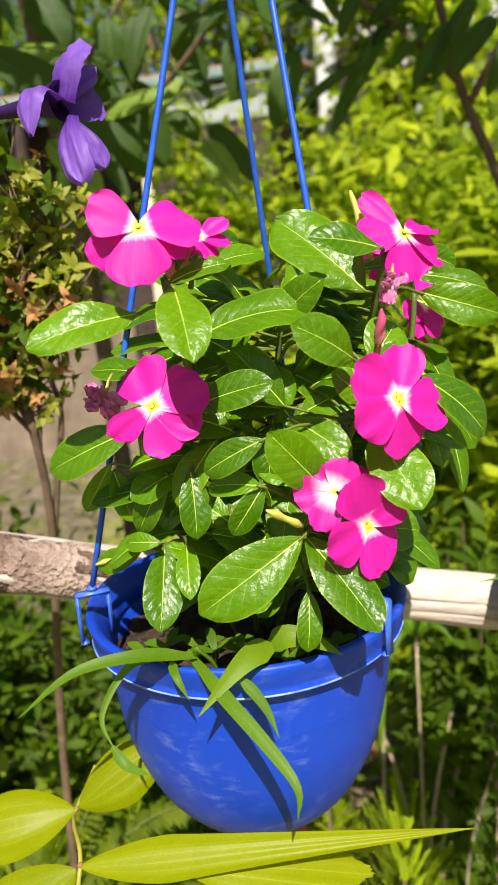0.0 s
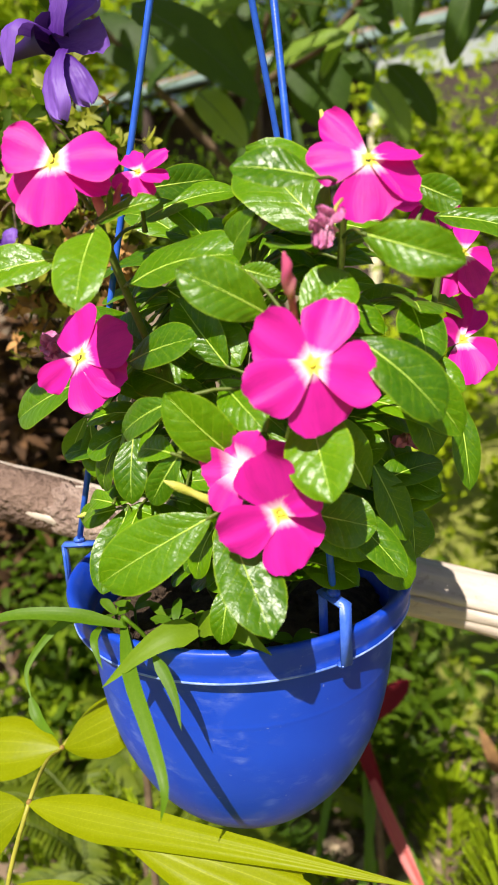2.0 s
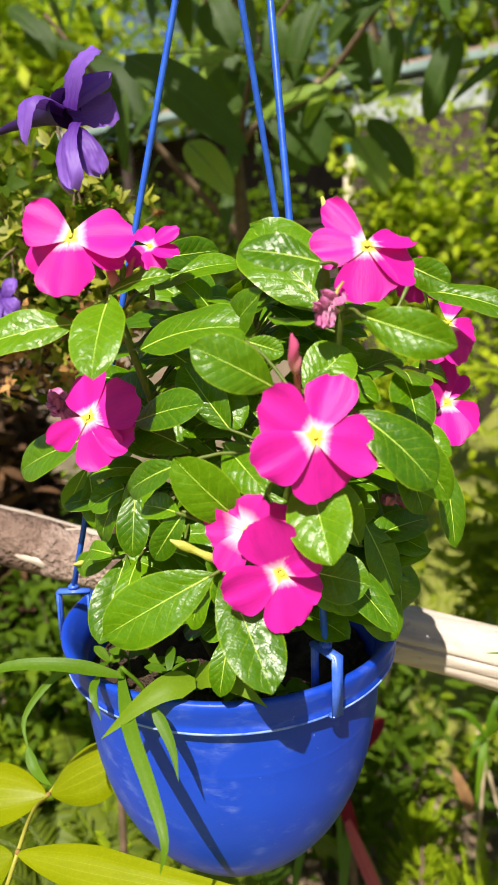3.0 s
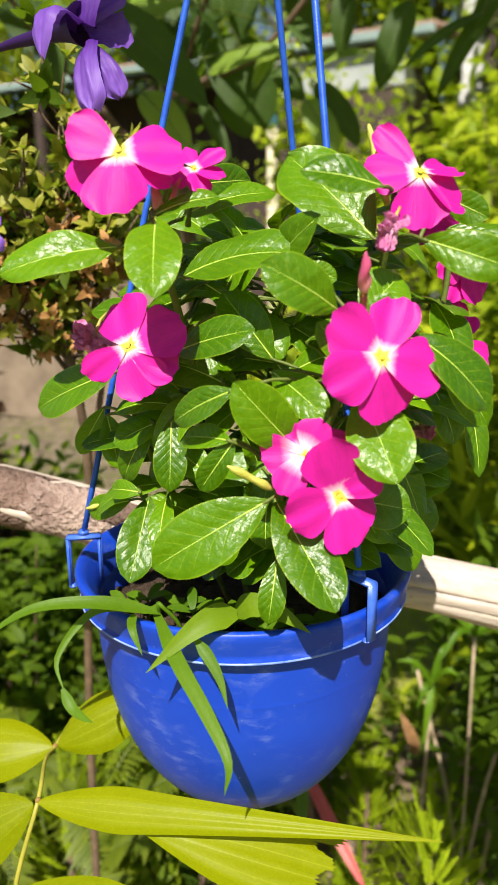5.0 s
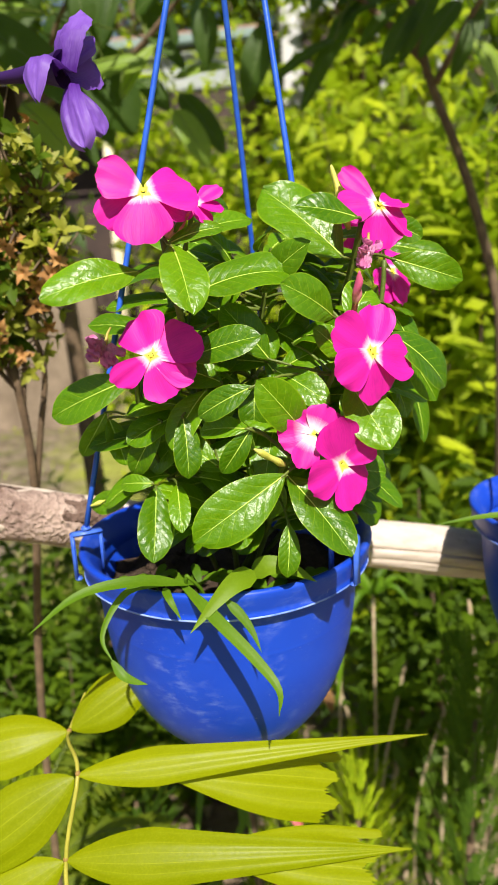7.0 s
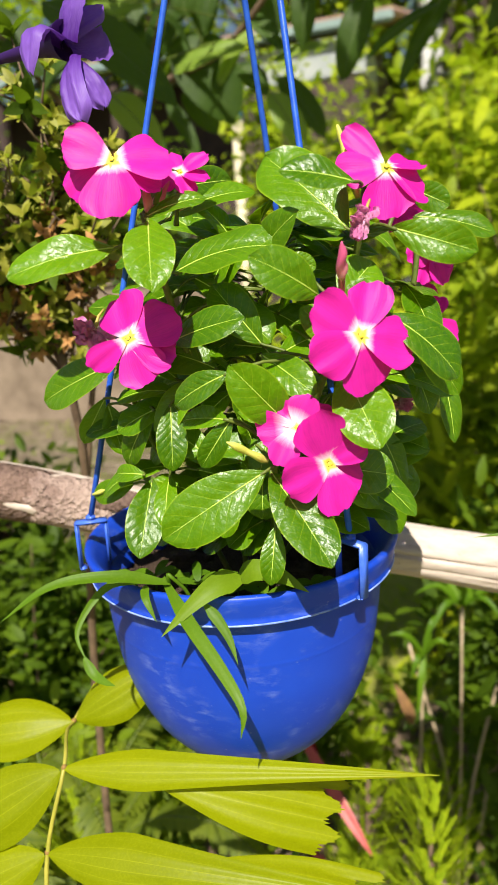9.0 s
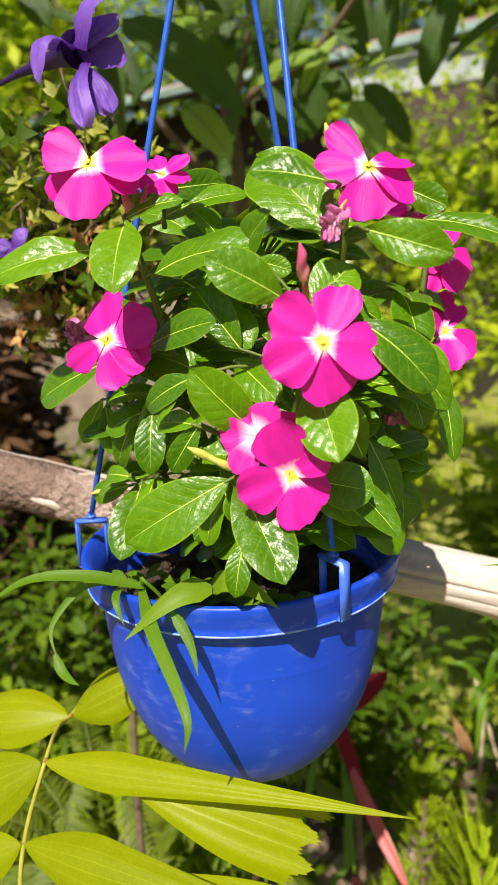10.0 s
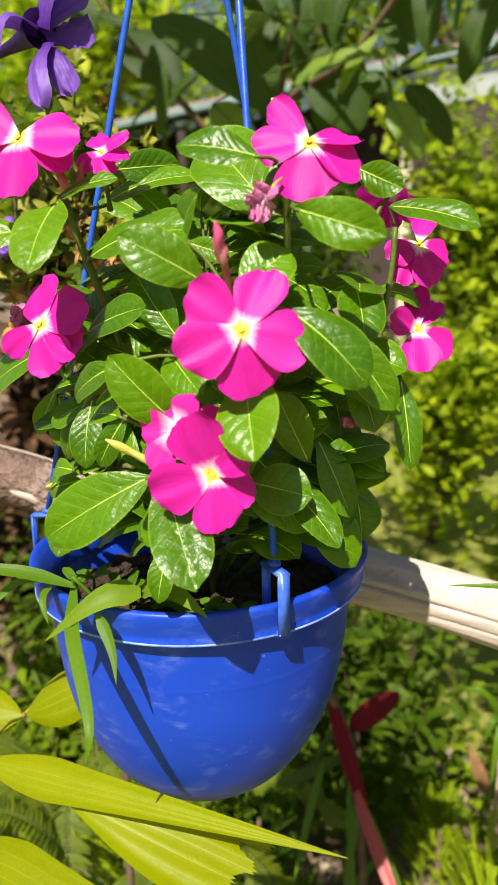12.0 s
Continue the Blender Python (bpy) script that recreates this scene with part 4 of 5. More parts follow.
# ---- palm frond below the pot ----
def palm_leaflet(base, tip, width, face, parent, frayed=False, bend=0.05, peak=0.55, tail=1.5):
    b, t, nrm = Vector(base), Vector(tip), Vector(face)
    d = t - b
    ln = d.length
    d.normalize()
    nrm = (nrm - d * nrm.dot(d)).normalized()
    side = d.cross(nrm)
    rng = random.Random(int(1e4 * abs(b.x + t.z)))
    rows, nu, nv = [], 40, (48 if frayed else 24)
    teeth = [rng.uniform(-0.022, 0.022) + (0.014 if j % 2 else -0.014) + 0.045 * math.sin(j * 0.37 + 1.0) + 0.05 * (1 - (2 * j / nv - 1) ** 2) + (0.09 if j < 0.16 * nv else 0.0) for j in range(nv + 1)]
    for i in range(nu + 1):
        u = i / nu
        if frayed:
            h = 0.5 * width * (0.10 + 0.90 * math.sin(0.5 * math.pi * min(1.0, u / 0.85)))
        else:
            rise = math.sin(0.5 * math.pi * min(1.0, (u + 0.004) / peak)) ** 0.75
            h = 0.5 * width * max(0.018, rise * (1 - max(0.0, (u - peak) / (1 - peak)) ** tail) ** 0.9)
        row = []
        for j in range(nv + 1):
            v = 2 * j / nv - 1
            run = u + (teeth[j] * max(0.0, (u - 0.75) / 0.25) if frayed else 0.0)
            ridge = 0.10 * h * abs(v) - 0.42 * h * v * v + 0.05 * h * math.sin(11 * v) * u
            row.append((b + d * (ln * run) + side * (h * v) + nrm * (ln * bend * 4 * u * (1 - u) + ridge), u, 0.5 + 0.5 * v))
        rows.append(row)
    return part("leaflet", sheet(rows), PALM, parent, "yellow-green leaflet with a torn jagged end" if frayed else "")


frond = thing("palm_frond", (-0.095, 0.150, 0.90), "yellow-green palm frond with broad ribbed leaflets", "palm frond")
ribs = curve_points([(-0.080, 0.140, 0.86), (-0.108, 0.186, 0.965), (-0.114, 0.203, 1.003), (-0.107, 0.220, 1.045), (-0.121, 0.250, 1.043), (-0.127, 0.270, 1.036), (-0.120, 0.290, 1.050)], 28)
part("stalk", tube_bm(ribs, [0.0015 - 0.0006 * k / 28 for k in range(29)], 8), RACHIS, frond)
for node in ((-0.114, 0.203, 1.003), (-0.107, 0.220, 1.045), (-0.127, 0.270, 1.036)):
    bm = bmesh.new()
    bmesh.ops.create_icosphere(bm, subdivisions=2, radius=0.0017)
    bmesh.ops.transform(bm, matrix=Matrix.Translation(node), verts=bm.verts)
    part("joint", bm, JOINT, frond, "rusty brown leaflet joint")
palm_leaflet((-0.107, 0.219, 1.045), (0.098, 0.236, 1.050), 0.0215, (0.1, -0.66, 0.75), frond, peak=0.24, bend=0.022, tail=0.85)
palm_leaflet((-0.055, 0.226, 1.037), (0.037, 0.243, 1.011), 0.040, (0.2, -0.62, 0.76), frond, frayed=True, bend=0.03)
palm_leaflet((-0.113, 0.202, 1.003), (0.082, 0.204, 1.001), 0.0300, (0.0, -0.72, 0.70), frond, peak=0.26, bend=0.060, tail=0.95)
palm_leaflet((-0.035, 0.208, 1.001), (0.056, 0.212, 0.984), 0.036, (0.1, -0.66, 0.75), frond, frayed=True, bend=0.03)
palm_leaflet((-0.126, 0.271, 1.036), (-0.066, 0.293, 1.068), 0.034, (-0.2, -0.82, 0.5), frond, peak=0.45, bend=0.06)
palm_leaflet((-0.128, 0.269, 1.036), (-0.225, 0.258, 1.018), 0.038, (0.0, -0.72, 0.70), frond, peak=0.40, bend=0.10)
palm_leaflet((-0.109, 0.218, 1.044), (-0.190, 0.197, 0.992), 0.040, (0.15, -0.78, 0.60), frond, peak=0.42, bend=0.07)
palm_leaflet((-0.115, 0.201, 1.003), (-0.195, 0.178, 0.962), 0.036, (0.1, -0.80, 0.55), frond, peak=0.42)
palm_leaflet((-0.108, 0.184, 0.965), (0.060, 0.168, 0.955), 0.034, (0.0, -0.7, 0.7), frond, peak=0.30)


# ---- shrub with the purple bloom ----
HUSK = leaf_material("pale_shrub_leaf", (0.11, 0.13, 0.008), (0.42, 0.41, 0.035), (0.5, 0.5, 0.15), 0.5, 0.35, island=True, vein_amount=0.2)
purple_shrub = thing("flowering_shrub", (-0.235, 0.46, 0.0), "straggly shrub with dried seed husks and one purple bloom", "shrub")
srng = random.Random(8)
leaf_seats, husk_seats, dark_seats = [], [], []
trunks = []
for pts, thick_end in (([(-0.25, 0.53, 0), (-0.26, 0.53, 0.5), (-0.245, 0.52, 0.886), (-0.206, 0.48, 1.142), (-0.200, 0.45, 1.262)], 0.0052), ([(-0.212, 0.486, 1.110), (-0.194, 0.478, 1.190), (-0.180, 0.470, 1.251), (-0.180, 0.440, 1.300)], 0.0036)):
    trunks.append(curve_points(pts, 16))
    part("trunk", tube_bm(trunks[-1], [thick_end - 0.0016 * i / 16 for i in range(17)], 8), BROWN_STEM, purple_shrub)
for k in range(11):
    top = Vector((-0.268 + 0.0125 * k + srng.uniform(-0.010, 0.010), 0.385 + srng.uniform(-0.02, 0.05), srng.uniform(1.32, 1.45)))
    root = trunks[k // 6][-1 - (k % 3)]
    pts = curve_points([root, root.lerp(top, 0.4) + Vector((srng.uniform(-0.015, 0.015), 0.01, 0.02)), top], 24)
    part("branch", tube_bm(pts, [0.0024 - 0.0015 * i / 24 for i in range(25)], 7), BROWN_STEM, purple_shrub)
    for j in range(40):
        i0 = srng.randint(7, 24)
        p = pts[i0] + Vector((srng.gauss(0, 0.013), srng.gauss(0, 0.015), srng.gauss(0, 0.018)))
        part("twig", tube_bm([pts[max(0, i0 - 1)], pts[i0].lerp(p, 0.5) + Vector((0, 0, -0.004)), p], [0.0011, 0.0009, 0.0006], 5), BROWN_STEM, purple_shrub)
        axis = (p - pts[i0] + Vector((0, -0.010, 0.008))).normalized()
        side = axis.orthogonal().normalized()
        other = axis.cross(side)
        pick = srng.random()
        seats = husk_seats if pick < (0.45 if p.z < 1.34 else 0.15) else (dark_seats if pick > 0.86 else leaf_seats)
        for q in range(8):
            a = 0.8 * q + srng.uniform(-0.6, 0.6)
            d = axis * srng.uniform(0.0, 1.6) + side * math.cos(a) + other * math.sin(a)
            seats.append((p, d, axis))
adopt(tagged(leaf_cloud("foliage", leaf_seats, 0.0125, 0.46, HUSK, srng), kind="stuff"), purple_shrub)
# dark leaves put where shade lies between the branches
adopt(tagged(leaf_cloud("inner_foliage", dark_seats, 0.019, 0.45, DEEP, srng), kind="stuff"), purple_shrub)
adopt(tagged(leaf_cloud("dried_husk", husk_seats, 0.010, 0.50, HUSK_BROWN, srng, bend=0.5), kind="stuff"), purple_shrub)
neck = curve_points([(-0.168, 0.320, 1.434), (-0.145, 0.312, 1.435), (-0.116, 0.302, 1.434), (-0.100, 0.294, 1.433), (-0.090, 0.290, 1.432)], 16)
bloom = part("purple_flower", tube_bm(neck, [0.0012 + 0.0085 * (k / 16) ** 1.5 for k in range(17)], 14, False), PURPLE, purple_shrub, "large soft violet trumpet flower")
c = Vector((-0.0910, 0.290, 1.4325))


def lobe(tip, width, face, droop, ruffle, seed, start=0.55, origin=None):
    o = Vector(origin) if origin else c
    d = Vector(tip) - o
    ln = d.length
    d.normalize()
    nrm = Vector(face)
    nrm = (nrm - d * nrm.dot(d)).normalized()
    side = d.cross(nrm)
    rows = []
    for i in range(19):
        u = i / 18
        h = 0.62 * width * (0.55 + 0.45 * math.sin(0.5 * math.pi * min(1, 1.5 * u))) * (1 - max(0, (u - start) / (1.02 - start)) ** 2.2)
        row = []
        for j in range(15):
            v = 2 * j / 14 - 1
            lift = droop * ln * math.sin(math.pi * u) + ruffle * width * (0.3 + u) * (0.5 * math.sin(6 * v + seed + 2 * u) + 0.25 * math.sin(13 * v - 3 * u + seed)) - 0.22 * width * v * v + 0.05 * width * noise.noise((9 * u, 5 * v, seed)) + 0.05 * width * noise.noise((14 * u, 9 * v, seed))
            row.append((o + d * (ln * u) + side * (h * v) + nrm * lift, 0.15 + 0.85 * u, 0.5 + 0.5 * v))
        rows.append(row)
    part("petal", sheet(rows), PURPLE, bloom)


lobe((-0.0795, 0.304, 1.4645), 0.0215, (-0.55, -0.82, 0.1), 0.16, 0.05, 0.0)
lobe((-0.0800, 0.318, 1.4460), 0.0235, (0.15, -0.9, 0.4), -0.10, 0.05, 1.0, 0.70)
lobe((-0.0765, 0.314, 1.4550), 0.0105, (0.5, -0.8, 0.3), 0.10, 0.10, 2.2, 0.65)
lobe((-0.1000, 0.266, 1.4125), 0.0145, (-0.25, -0.55, 0.8), 0.40, 0.08, 4.0)
lobe((-0.0795, 0.274, 1.3895), 0.0135, (-0.3, -0.9, 0.3), 0.14, 0.14, 3.0, 0.80, (-0.0880, 0.291, 1.4250))
lobe((-0.0715, 0.290, 1.3985), 0.0110, (0.4, -0.85, 0.3), 0.12, 0.14, 4.4, 0.80, (-0.0860, 0.292, 1.4230))


# a second bloom lower down, half hidden
far_neck = curve_points([(-0.218, 0.395, 1.339), (-0.214, 0.380, 1.344), (-0.209, 0.366, 1.343)], 8)
bloom = part("purple_flower", tube_bm(far_neck, [0.0012 + 0.0055 * (k / 8) ** 1.5 for k in range(9)], 12, False), PURPLE, purple_shrub, "violet trumpet flower half hidden in the foliage")
c = Vector((-0.209, 0.364, 1.342))
lobe((-0.198, 0.366, 1.356), 0.014, (-0.3, -0.9, 0.2), 0.14, 0.08, 0.5)
lobe((-0.196, 0.360, 1.332), 0.014, (-0.1, -0.9, 0.3), 0.16, 0.10, 1.7, 0.75)
lobe((-0.212, 0.356, 1.320), 0.013, (-0.3, -0.9, 0.2), 0.16, 0.10, 2.9, 0.75)
lobe((-0.226, 0.362, 1.344), 0.012, (-0.3, -0.9, 0.3), 0.16, 0.10, 3.6)


# ---- trees with large hanging leaves ----
def tree_leaf_into(owner, base, tip, width, face=(0.1, -0.75, 0.6), material=None, twig=None):
    rows = leaf_rows(base, tip, width, face, 0.08, 0.0, nu=12, nv=6, wave=0.03, blunt=0.85, seed=base[0] * 9)
    ob = part("leaf", sheet(rows), material or MANGO, owner)
    mid = [r[len(r) // 2][0] for r in rows][:-1]
    part("midrib", tube_bm(mid, [0.0011 * (1 - 0.8 * k / len(mid)) for k in range(len(mid))], 5), TREE_RIB, ob)
    if twig:
        near = min(twig, key=lambda p: (p - Vector(base)).length)
        part("petiole", tube_bm(curve_points([near, near.lerp(Vector(base), 0.6) + Vector((0, 0, 0.012)), base], 6), 0.0014, 6), STEM, owner)


centre_tree = thing("broadleaf_tree", (-0.42, 1.55, 0.0), "young tree with long drooping leaves, many coloured dark for shade", "tree")
right_tree = thing("broadleaf_tree", (0.47, 1.12, 0.0), "slender tree with thin leaning trunk and hanging leaves", "tree")
TWIGS = {}


def limb(owner, points, r0, r1):
    pts = curve_points(points, 20)
    TWIGS.setdefault(owner.name, []).extend(pts)
    part("limb", tube_bm(pts, [r0 + (r1 - r0) * k / 20 for k in range(21)], 9), BROWN_STEM, owner)


limb(centre_tree, [(-0.42, 1.55, -0.02), (-0.44, 1.56, 0.8), (-0.47, 1.53, 1.5), (-0.55, 1.45, 2.3)], 0.030, 0.014)
limb(centre_tree, [(-0.455, 1.54, 1.3), (-0.42, 1.36, 1.66), (-0.20, 1.20, 1.72), (-0.06, 1.12, 1.82)], 0.012, 0.004)
limb(centre_tree, [(-0.465, 1.53, 1.5), (-0.66, 1.30, 1.78), (-0.78, 1.22, 1.95)], 0.010, 0.004)
limb(centre_tree, [(-0.42, 1.36, 1.66), (-0.34, 1.26, 1.80), (-0.24, 1.22, 1.90)], 0.007, 0.003)
limb(centre_tree, [(-0.50, 1.50, 1.8), (-0.30, 1.20, 2.05), (0.05, 1.02, 2.00), (0.10, 1.0, 1.9)], 0.010, 0.004)
limb(right_tree, [(0.47, 1.12, -0.02), (0.45, 1.06, 0.7), (0.417, 1.0, 1.169), (0.399, 1.0, 1.301), (0.345, 1.0, 1.479), (0.282, 1.0, 1.630), (0.24, 0.98, 1.80), (0.22, 0.98, 2.0)], 0.0105, 0.005)
limb(right_tree, [(0.282, 1.0, 1.630), (0.21, 1.0, 1.70), (0.12, 0.99, 1.76), (0.06, 1.0, 1.80)], 0.006, 0.003)
limb(right_tree, [(0.30, 1.0, 1.60), (0.34, 0.94, 1.68), (0.38, 0.90, 1.74)], 0.006, 0.003)
# two unseen limbs that carry the added shading crowns
limb(centre_tree, [(-0.53, 1.47, 2.2), (-0.42, 0.90, 2.36), (-0.25, 0.40, 2.36), (-0.20, 0.10, 2.33)], 0.011, 0.004)
limb(right_tree, [(0.22, 0.98, 2.0), (0.25, 0.75, 2.22), (0.30, 0.40, 2.28), (0.30, 0.15, 2.26)], 0.006, 0.003)
TREE_RIB = plain("tree_leaf_midrib", (0.06, 0.10, 0.02), (0.12, 0.17, 0.04), 0.5, 120.0, 0.2)
# lighter copy of that leaf, with sunlight put into the colour
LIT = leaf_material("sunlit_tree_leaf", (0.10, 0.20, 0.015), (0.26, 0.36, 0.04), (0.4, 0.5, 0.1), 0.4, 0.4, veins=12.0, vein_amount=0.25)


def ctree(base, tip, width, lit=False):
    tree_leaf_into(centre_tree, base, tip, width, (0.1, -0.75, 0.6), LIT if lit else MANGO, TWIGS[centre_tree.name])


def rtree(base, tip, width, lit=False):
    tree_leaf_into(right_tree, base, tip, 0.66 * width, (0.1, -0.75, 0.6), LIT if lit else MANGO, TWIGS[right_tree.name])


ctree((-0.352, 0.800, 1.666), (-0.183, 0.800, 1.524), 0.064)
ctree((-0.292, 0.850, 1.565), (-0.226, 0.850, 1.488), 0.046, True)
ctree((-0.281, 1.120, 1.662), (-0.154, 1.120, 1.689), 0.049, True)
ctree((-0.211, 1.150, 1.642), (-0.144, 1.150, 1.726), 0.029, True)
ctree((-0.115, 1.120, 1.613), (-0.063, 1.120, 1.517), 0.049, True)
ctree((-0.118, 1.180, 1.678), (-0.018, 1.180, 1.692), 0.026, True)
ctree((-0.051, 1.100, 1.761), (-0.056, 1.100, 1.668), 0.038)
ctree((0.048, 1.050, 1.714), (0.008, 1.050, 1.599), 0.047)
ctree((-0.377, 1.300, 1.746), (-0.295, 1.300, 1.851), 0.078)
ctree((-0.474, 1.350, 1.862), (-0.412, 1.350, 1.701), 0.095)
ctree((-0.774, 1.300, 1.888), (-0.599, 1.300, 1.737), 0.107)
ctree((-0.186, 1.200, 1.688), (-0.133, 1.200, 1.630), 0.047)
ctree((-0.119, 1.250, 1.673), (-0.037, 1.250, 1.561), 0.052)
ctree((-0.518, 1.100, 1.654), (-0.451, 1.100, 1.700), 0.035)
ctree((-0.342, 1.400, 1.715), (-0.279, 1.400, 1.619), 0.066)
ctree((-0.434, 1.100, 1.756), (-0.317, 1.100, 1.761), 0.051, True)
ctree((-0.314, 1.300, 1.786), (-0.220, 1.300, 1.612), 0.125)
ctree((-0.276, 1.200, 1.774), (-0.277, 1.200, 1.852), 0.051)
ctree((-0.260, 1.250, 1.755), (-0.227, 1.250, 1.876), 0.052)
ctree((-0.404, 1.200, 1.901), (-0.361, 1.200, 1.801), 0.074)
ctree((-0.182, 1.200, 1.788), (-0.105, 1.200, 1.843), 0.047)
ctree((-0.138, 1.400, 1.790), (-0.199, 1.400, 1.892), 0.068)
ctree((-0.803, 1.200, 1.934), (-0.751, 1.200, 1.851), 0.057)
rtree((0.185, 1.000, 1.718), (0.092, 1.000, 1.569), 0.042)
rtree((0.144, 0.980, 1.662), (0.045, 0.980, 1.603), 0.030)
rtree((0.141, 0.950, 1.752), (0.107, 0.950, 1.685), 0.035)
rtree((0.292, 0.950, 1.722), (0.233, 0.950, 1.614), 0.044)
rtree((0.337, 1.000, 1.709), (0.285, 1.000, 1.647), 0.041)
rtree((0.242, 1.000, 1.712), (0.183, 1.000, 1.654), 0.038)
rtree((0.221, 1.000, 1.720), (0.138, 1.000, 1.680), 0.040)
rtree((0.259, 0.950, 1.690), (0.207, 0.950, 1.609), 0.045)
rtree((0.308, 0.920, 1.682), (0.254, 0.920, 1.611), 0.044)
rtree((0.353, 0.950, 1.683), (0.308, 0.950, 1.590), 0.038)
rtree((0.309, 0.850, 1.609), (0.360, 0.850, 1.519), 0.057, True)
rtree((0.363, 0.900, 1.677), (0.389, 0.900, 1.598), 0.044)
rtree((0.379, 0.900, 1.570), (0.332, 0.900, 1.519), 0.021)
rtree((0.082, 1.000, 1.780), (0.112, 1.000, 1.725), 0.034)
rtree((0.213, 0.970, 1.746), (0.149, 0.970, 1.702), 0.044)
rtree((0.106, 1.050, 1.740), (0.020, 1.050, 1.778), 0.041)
xrng = random.Random(17)
for k in range(26):
    near = xrng.choice(TWIGS[centre_tree.name][21:])
    b = near + Vector((xrng.gauss(0, 0.03), xrng.gauss(0, 0.04), xrng.gauss(-0.01, 0.03)))
    d = Vector((xrng.gauss(0, 0.7), xrng.gauss(-0.2, 0.4), xrng.gauss(-0.7, 0.5))).normalized()
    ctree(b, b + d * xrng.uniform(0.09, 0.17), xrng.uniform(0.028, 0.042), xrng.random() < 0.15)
# crowns out of view overhead, added to shade the leaves below
crng = random.Random(31)
for owner, at, spread, n in ((centre_tree, (-0.35, 1.35, 2.25), (0.55, 0.40, 0.22), 220), (centre_tree, (-0.22, 0.26, 2.34), (0.50, 0.30, 0.12), 230), (right_tree, (0.30, 0.42, 2.28), (0.34, 0.24, 0.12), 125)):
    seats = []
    for k in range(n):
        p = Vector(at) + Vector((crng.gauss(0, 0.5) * spread[0], crng.gauss(0, 0.5) * spread[1], crng.gauss(0, 0.5) * spread[2]))
        seats.append((p, (crng.gauss(0, 0.7), crng.gauss(0, 0.7), crng.gauss(-0.6, 0.4)), (crng.gauss(0, 0.3), -0.3, 1)))
    adopt(tagged(leaf_cloud("crown", seats, 0.16, 0.28, MANGO_CROWN, crng, nu=6), kind="stuff"), owner)


# ---- low growth below the rail ----
bush("low_shrub", (0.34, 1.06, 0.0), (0.22, 0.16), 0.98, 1900, 0.055, 0.34, DEEP, 24, "dense dark green low shrub below the rail", stems=14)
bush("low_shrub", (-0.16, 1.28, 0.0), (0.26, 0.20), 0.74, 1500, 0.048, 0.36, DEEP, 25, "dense dark green low shrub below the rail", stems=14)
bush("low_shrub", (-0.62, 1.30, 0.0), (0.34, 0.25), 0.86, 1900, 0.045, 0.36, DEEP, 26, "dense green low shrub below the rail", stems=14)
bush("low_shrub", (-0.40, 1.00, 0.0), (0.22, 0.16), 0.72, 1600, 0.042, 0.36, DEEP, 36, "dense dark green low shrub below the rail", stems=14)
bush("low_shrub", (-0.64, 0.95, 0.0), (0.20, 0.16), 0.93, 2200, 0.045, 0.36, DEEP, 37, "dense dark green low shrub below the rail", stems=14)
bush("low_shrub", (-0.98, 1.35, 0.0), (0.26, 0.2), 0.88, 2200, 0.05, 0.36, DEEP, 38, "dense dark green low shrub below the rail", stems=14)
bush("yellow_shrub", (-1.55, 1.75, 0.0), (0.40, 0.25), 0.80, 1800, 0.05, 0.45, BUSH, 39, "low yellow-green shrub beside the bare yard", stems=12)
bush("yellow_shrub", (-0.72, 0.80, 0.0), (0.13, 0.10), 0.70, 900, 0.034, 0.5, BUSH, 40, "small yellow-green shrub in the sun", stems=10)
bush("yellow_shrub", (-0.36, 0.86, 0.0), (0.12, 0.10), 0.62, 900, 0.032, 0.5, BUSH, 27, "small yellow-green shrub in the sun", stems=10)
bush("yellow_shrub", (0.24, 1.95, 0.0), (0.30, 0.18), 0.74, 1500, 0.07, 0.34, LIME, 46, "low yellow-green shrub in the sun", stems=12, low=0.6)
bush("green_shrub", (0.62, 1.75, 0.0), (0.36, 0.30), 1.66, 3000, 0.120, 0.24, LIME, 21, "bright green leafy shrub in full sun behind the fence", stems=16, up=0.0)
bush("green_shrub", (0.52, 2.45, 0.0), (0.45, 0.4), 1.85, 3600, 0.085, 0.34, LIME, 22, "bright green leafy shrub in full sun behind the fence", stems=16, up=0.0)
bush("green_shrub", (0.38, 1.60, 0.0), (0.25, 0.22), 1.22, 1500, 0.12, 0.24, LIME, 20, "bright long-leaved shrub behind the fence", stems=12)
bush("lawn_bush", (-0.42, 3.5, 0.0), (0.40, 0.35), 1.25, 3500, 0.07, 0.5, LIME, 23, "sunlit yellow-green bush on the lawn", stems=16)
bush("hedge_bush", (-0.40, 4.8, 0.0), (0.62, 0.45), 2.74, 4200, 0.095, 0.5, LIME, 34, "sunlit yellow-green hedge bush across the lawn", stems=20)
bush("hedge_bush", (0.55, 4.6, 0.0), (0.8, 0.5), 2.25, 4200, 0.10, 0.5, LIME, 28, "sunlit yellow-green hedge bush across the lawn", stems=20)
bush("hedge_bush", (1.8, 4.4, 0.0), (0.8, 0.5), 2.3, 3600, 0.10, 0.45, BUSH, 29, "tall green hedge bush across the lawn", stems=20)
bush("hedge_bush", (-2.75, 7.0, 0.0), (0.9, 0.4), 2.7, 3600, 0.12, 0.5, DEEP, 30, "tall dark green hedge bush across the lawn", stems=22, low=0.4)
bush("hedge_bush", (-4.6, 7.0, 0.0), (1.0, 0.4), 2.9, 3600, 0.13, 0.5, DEEP, 33, "tall dark green hedge bush across the lawn", stems=22, low=0.4)
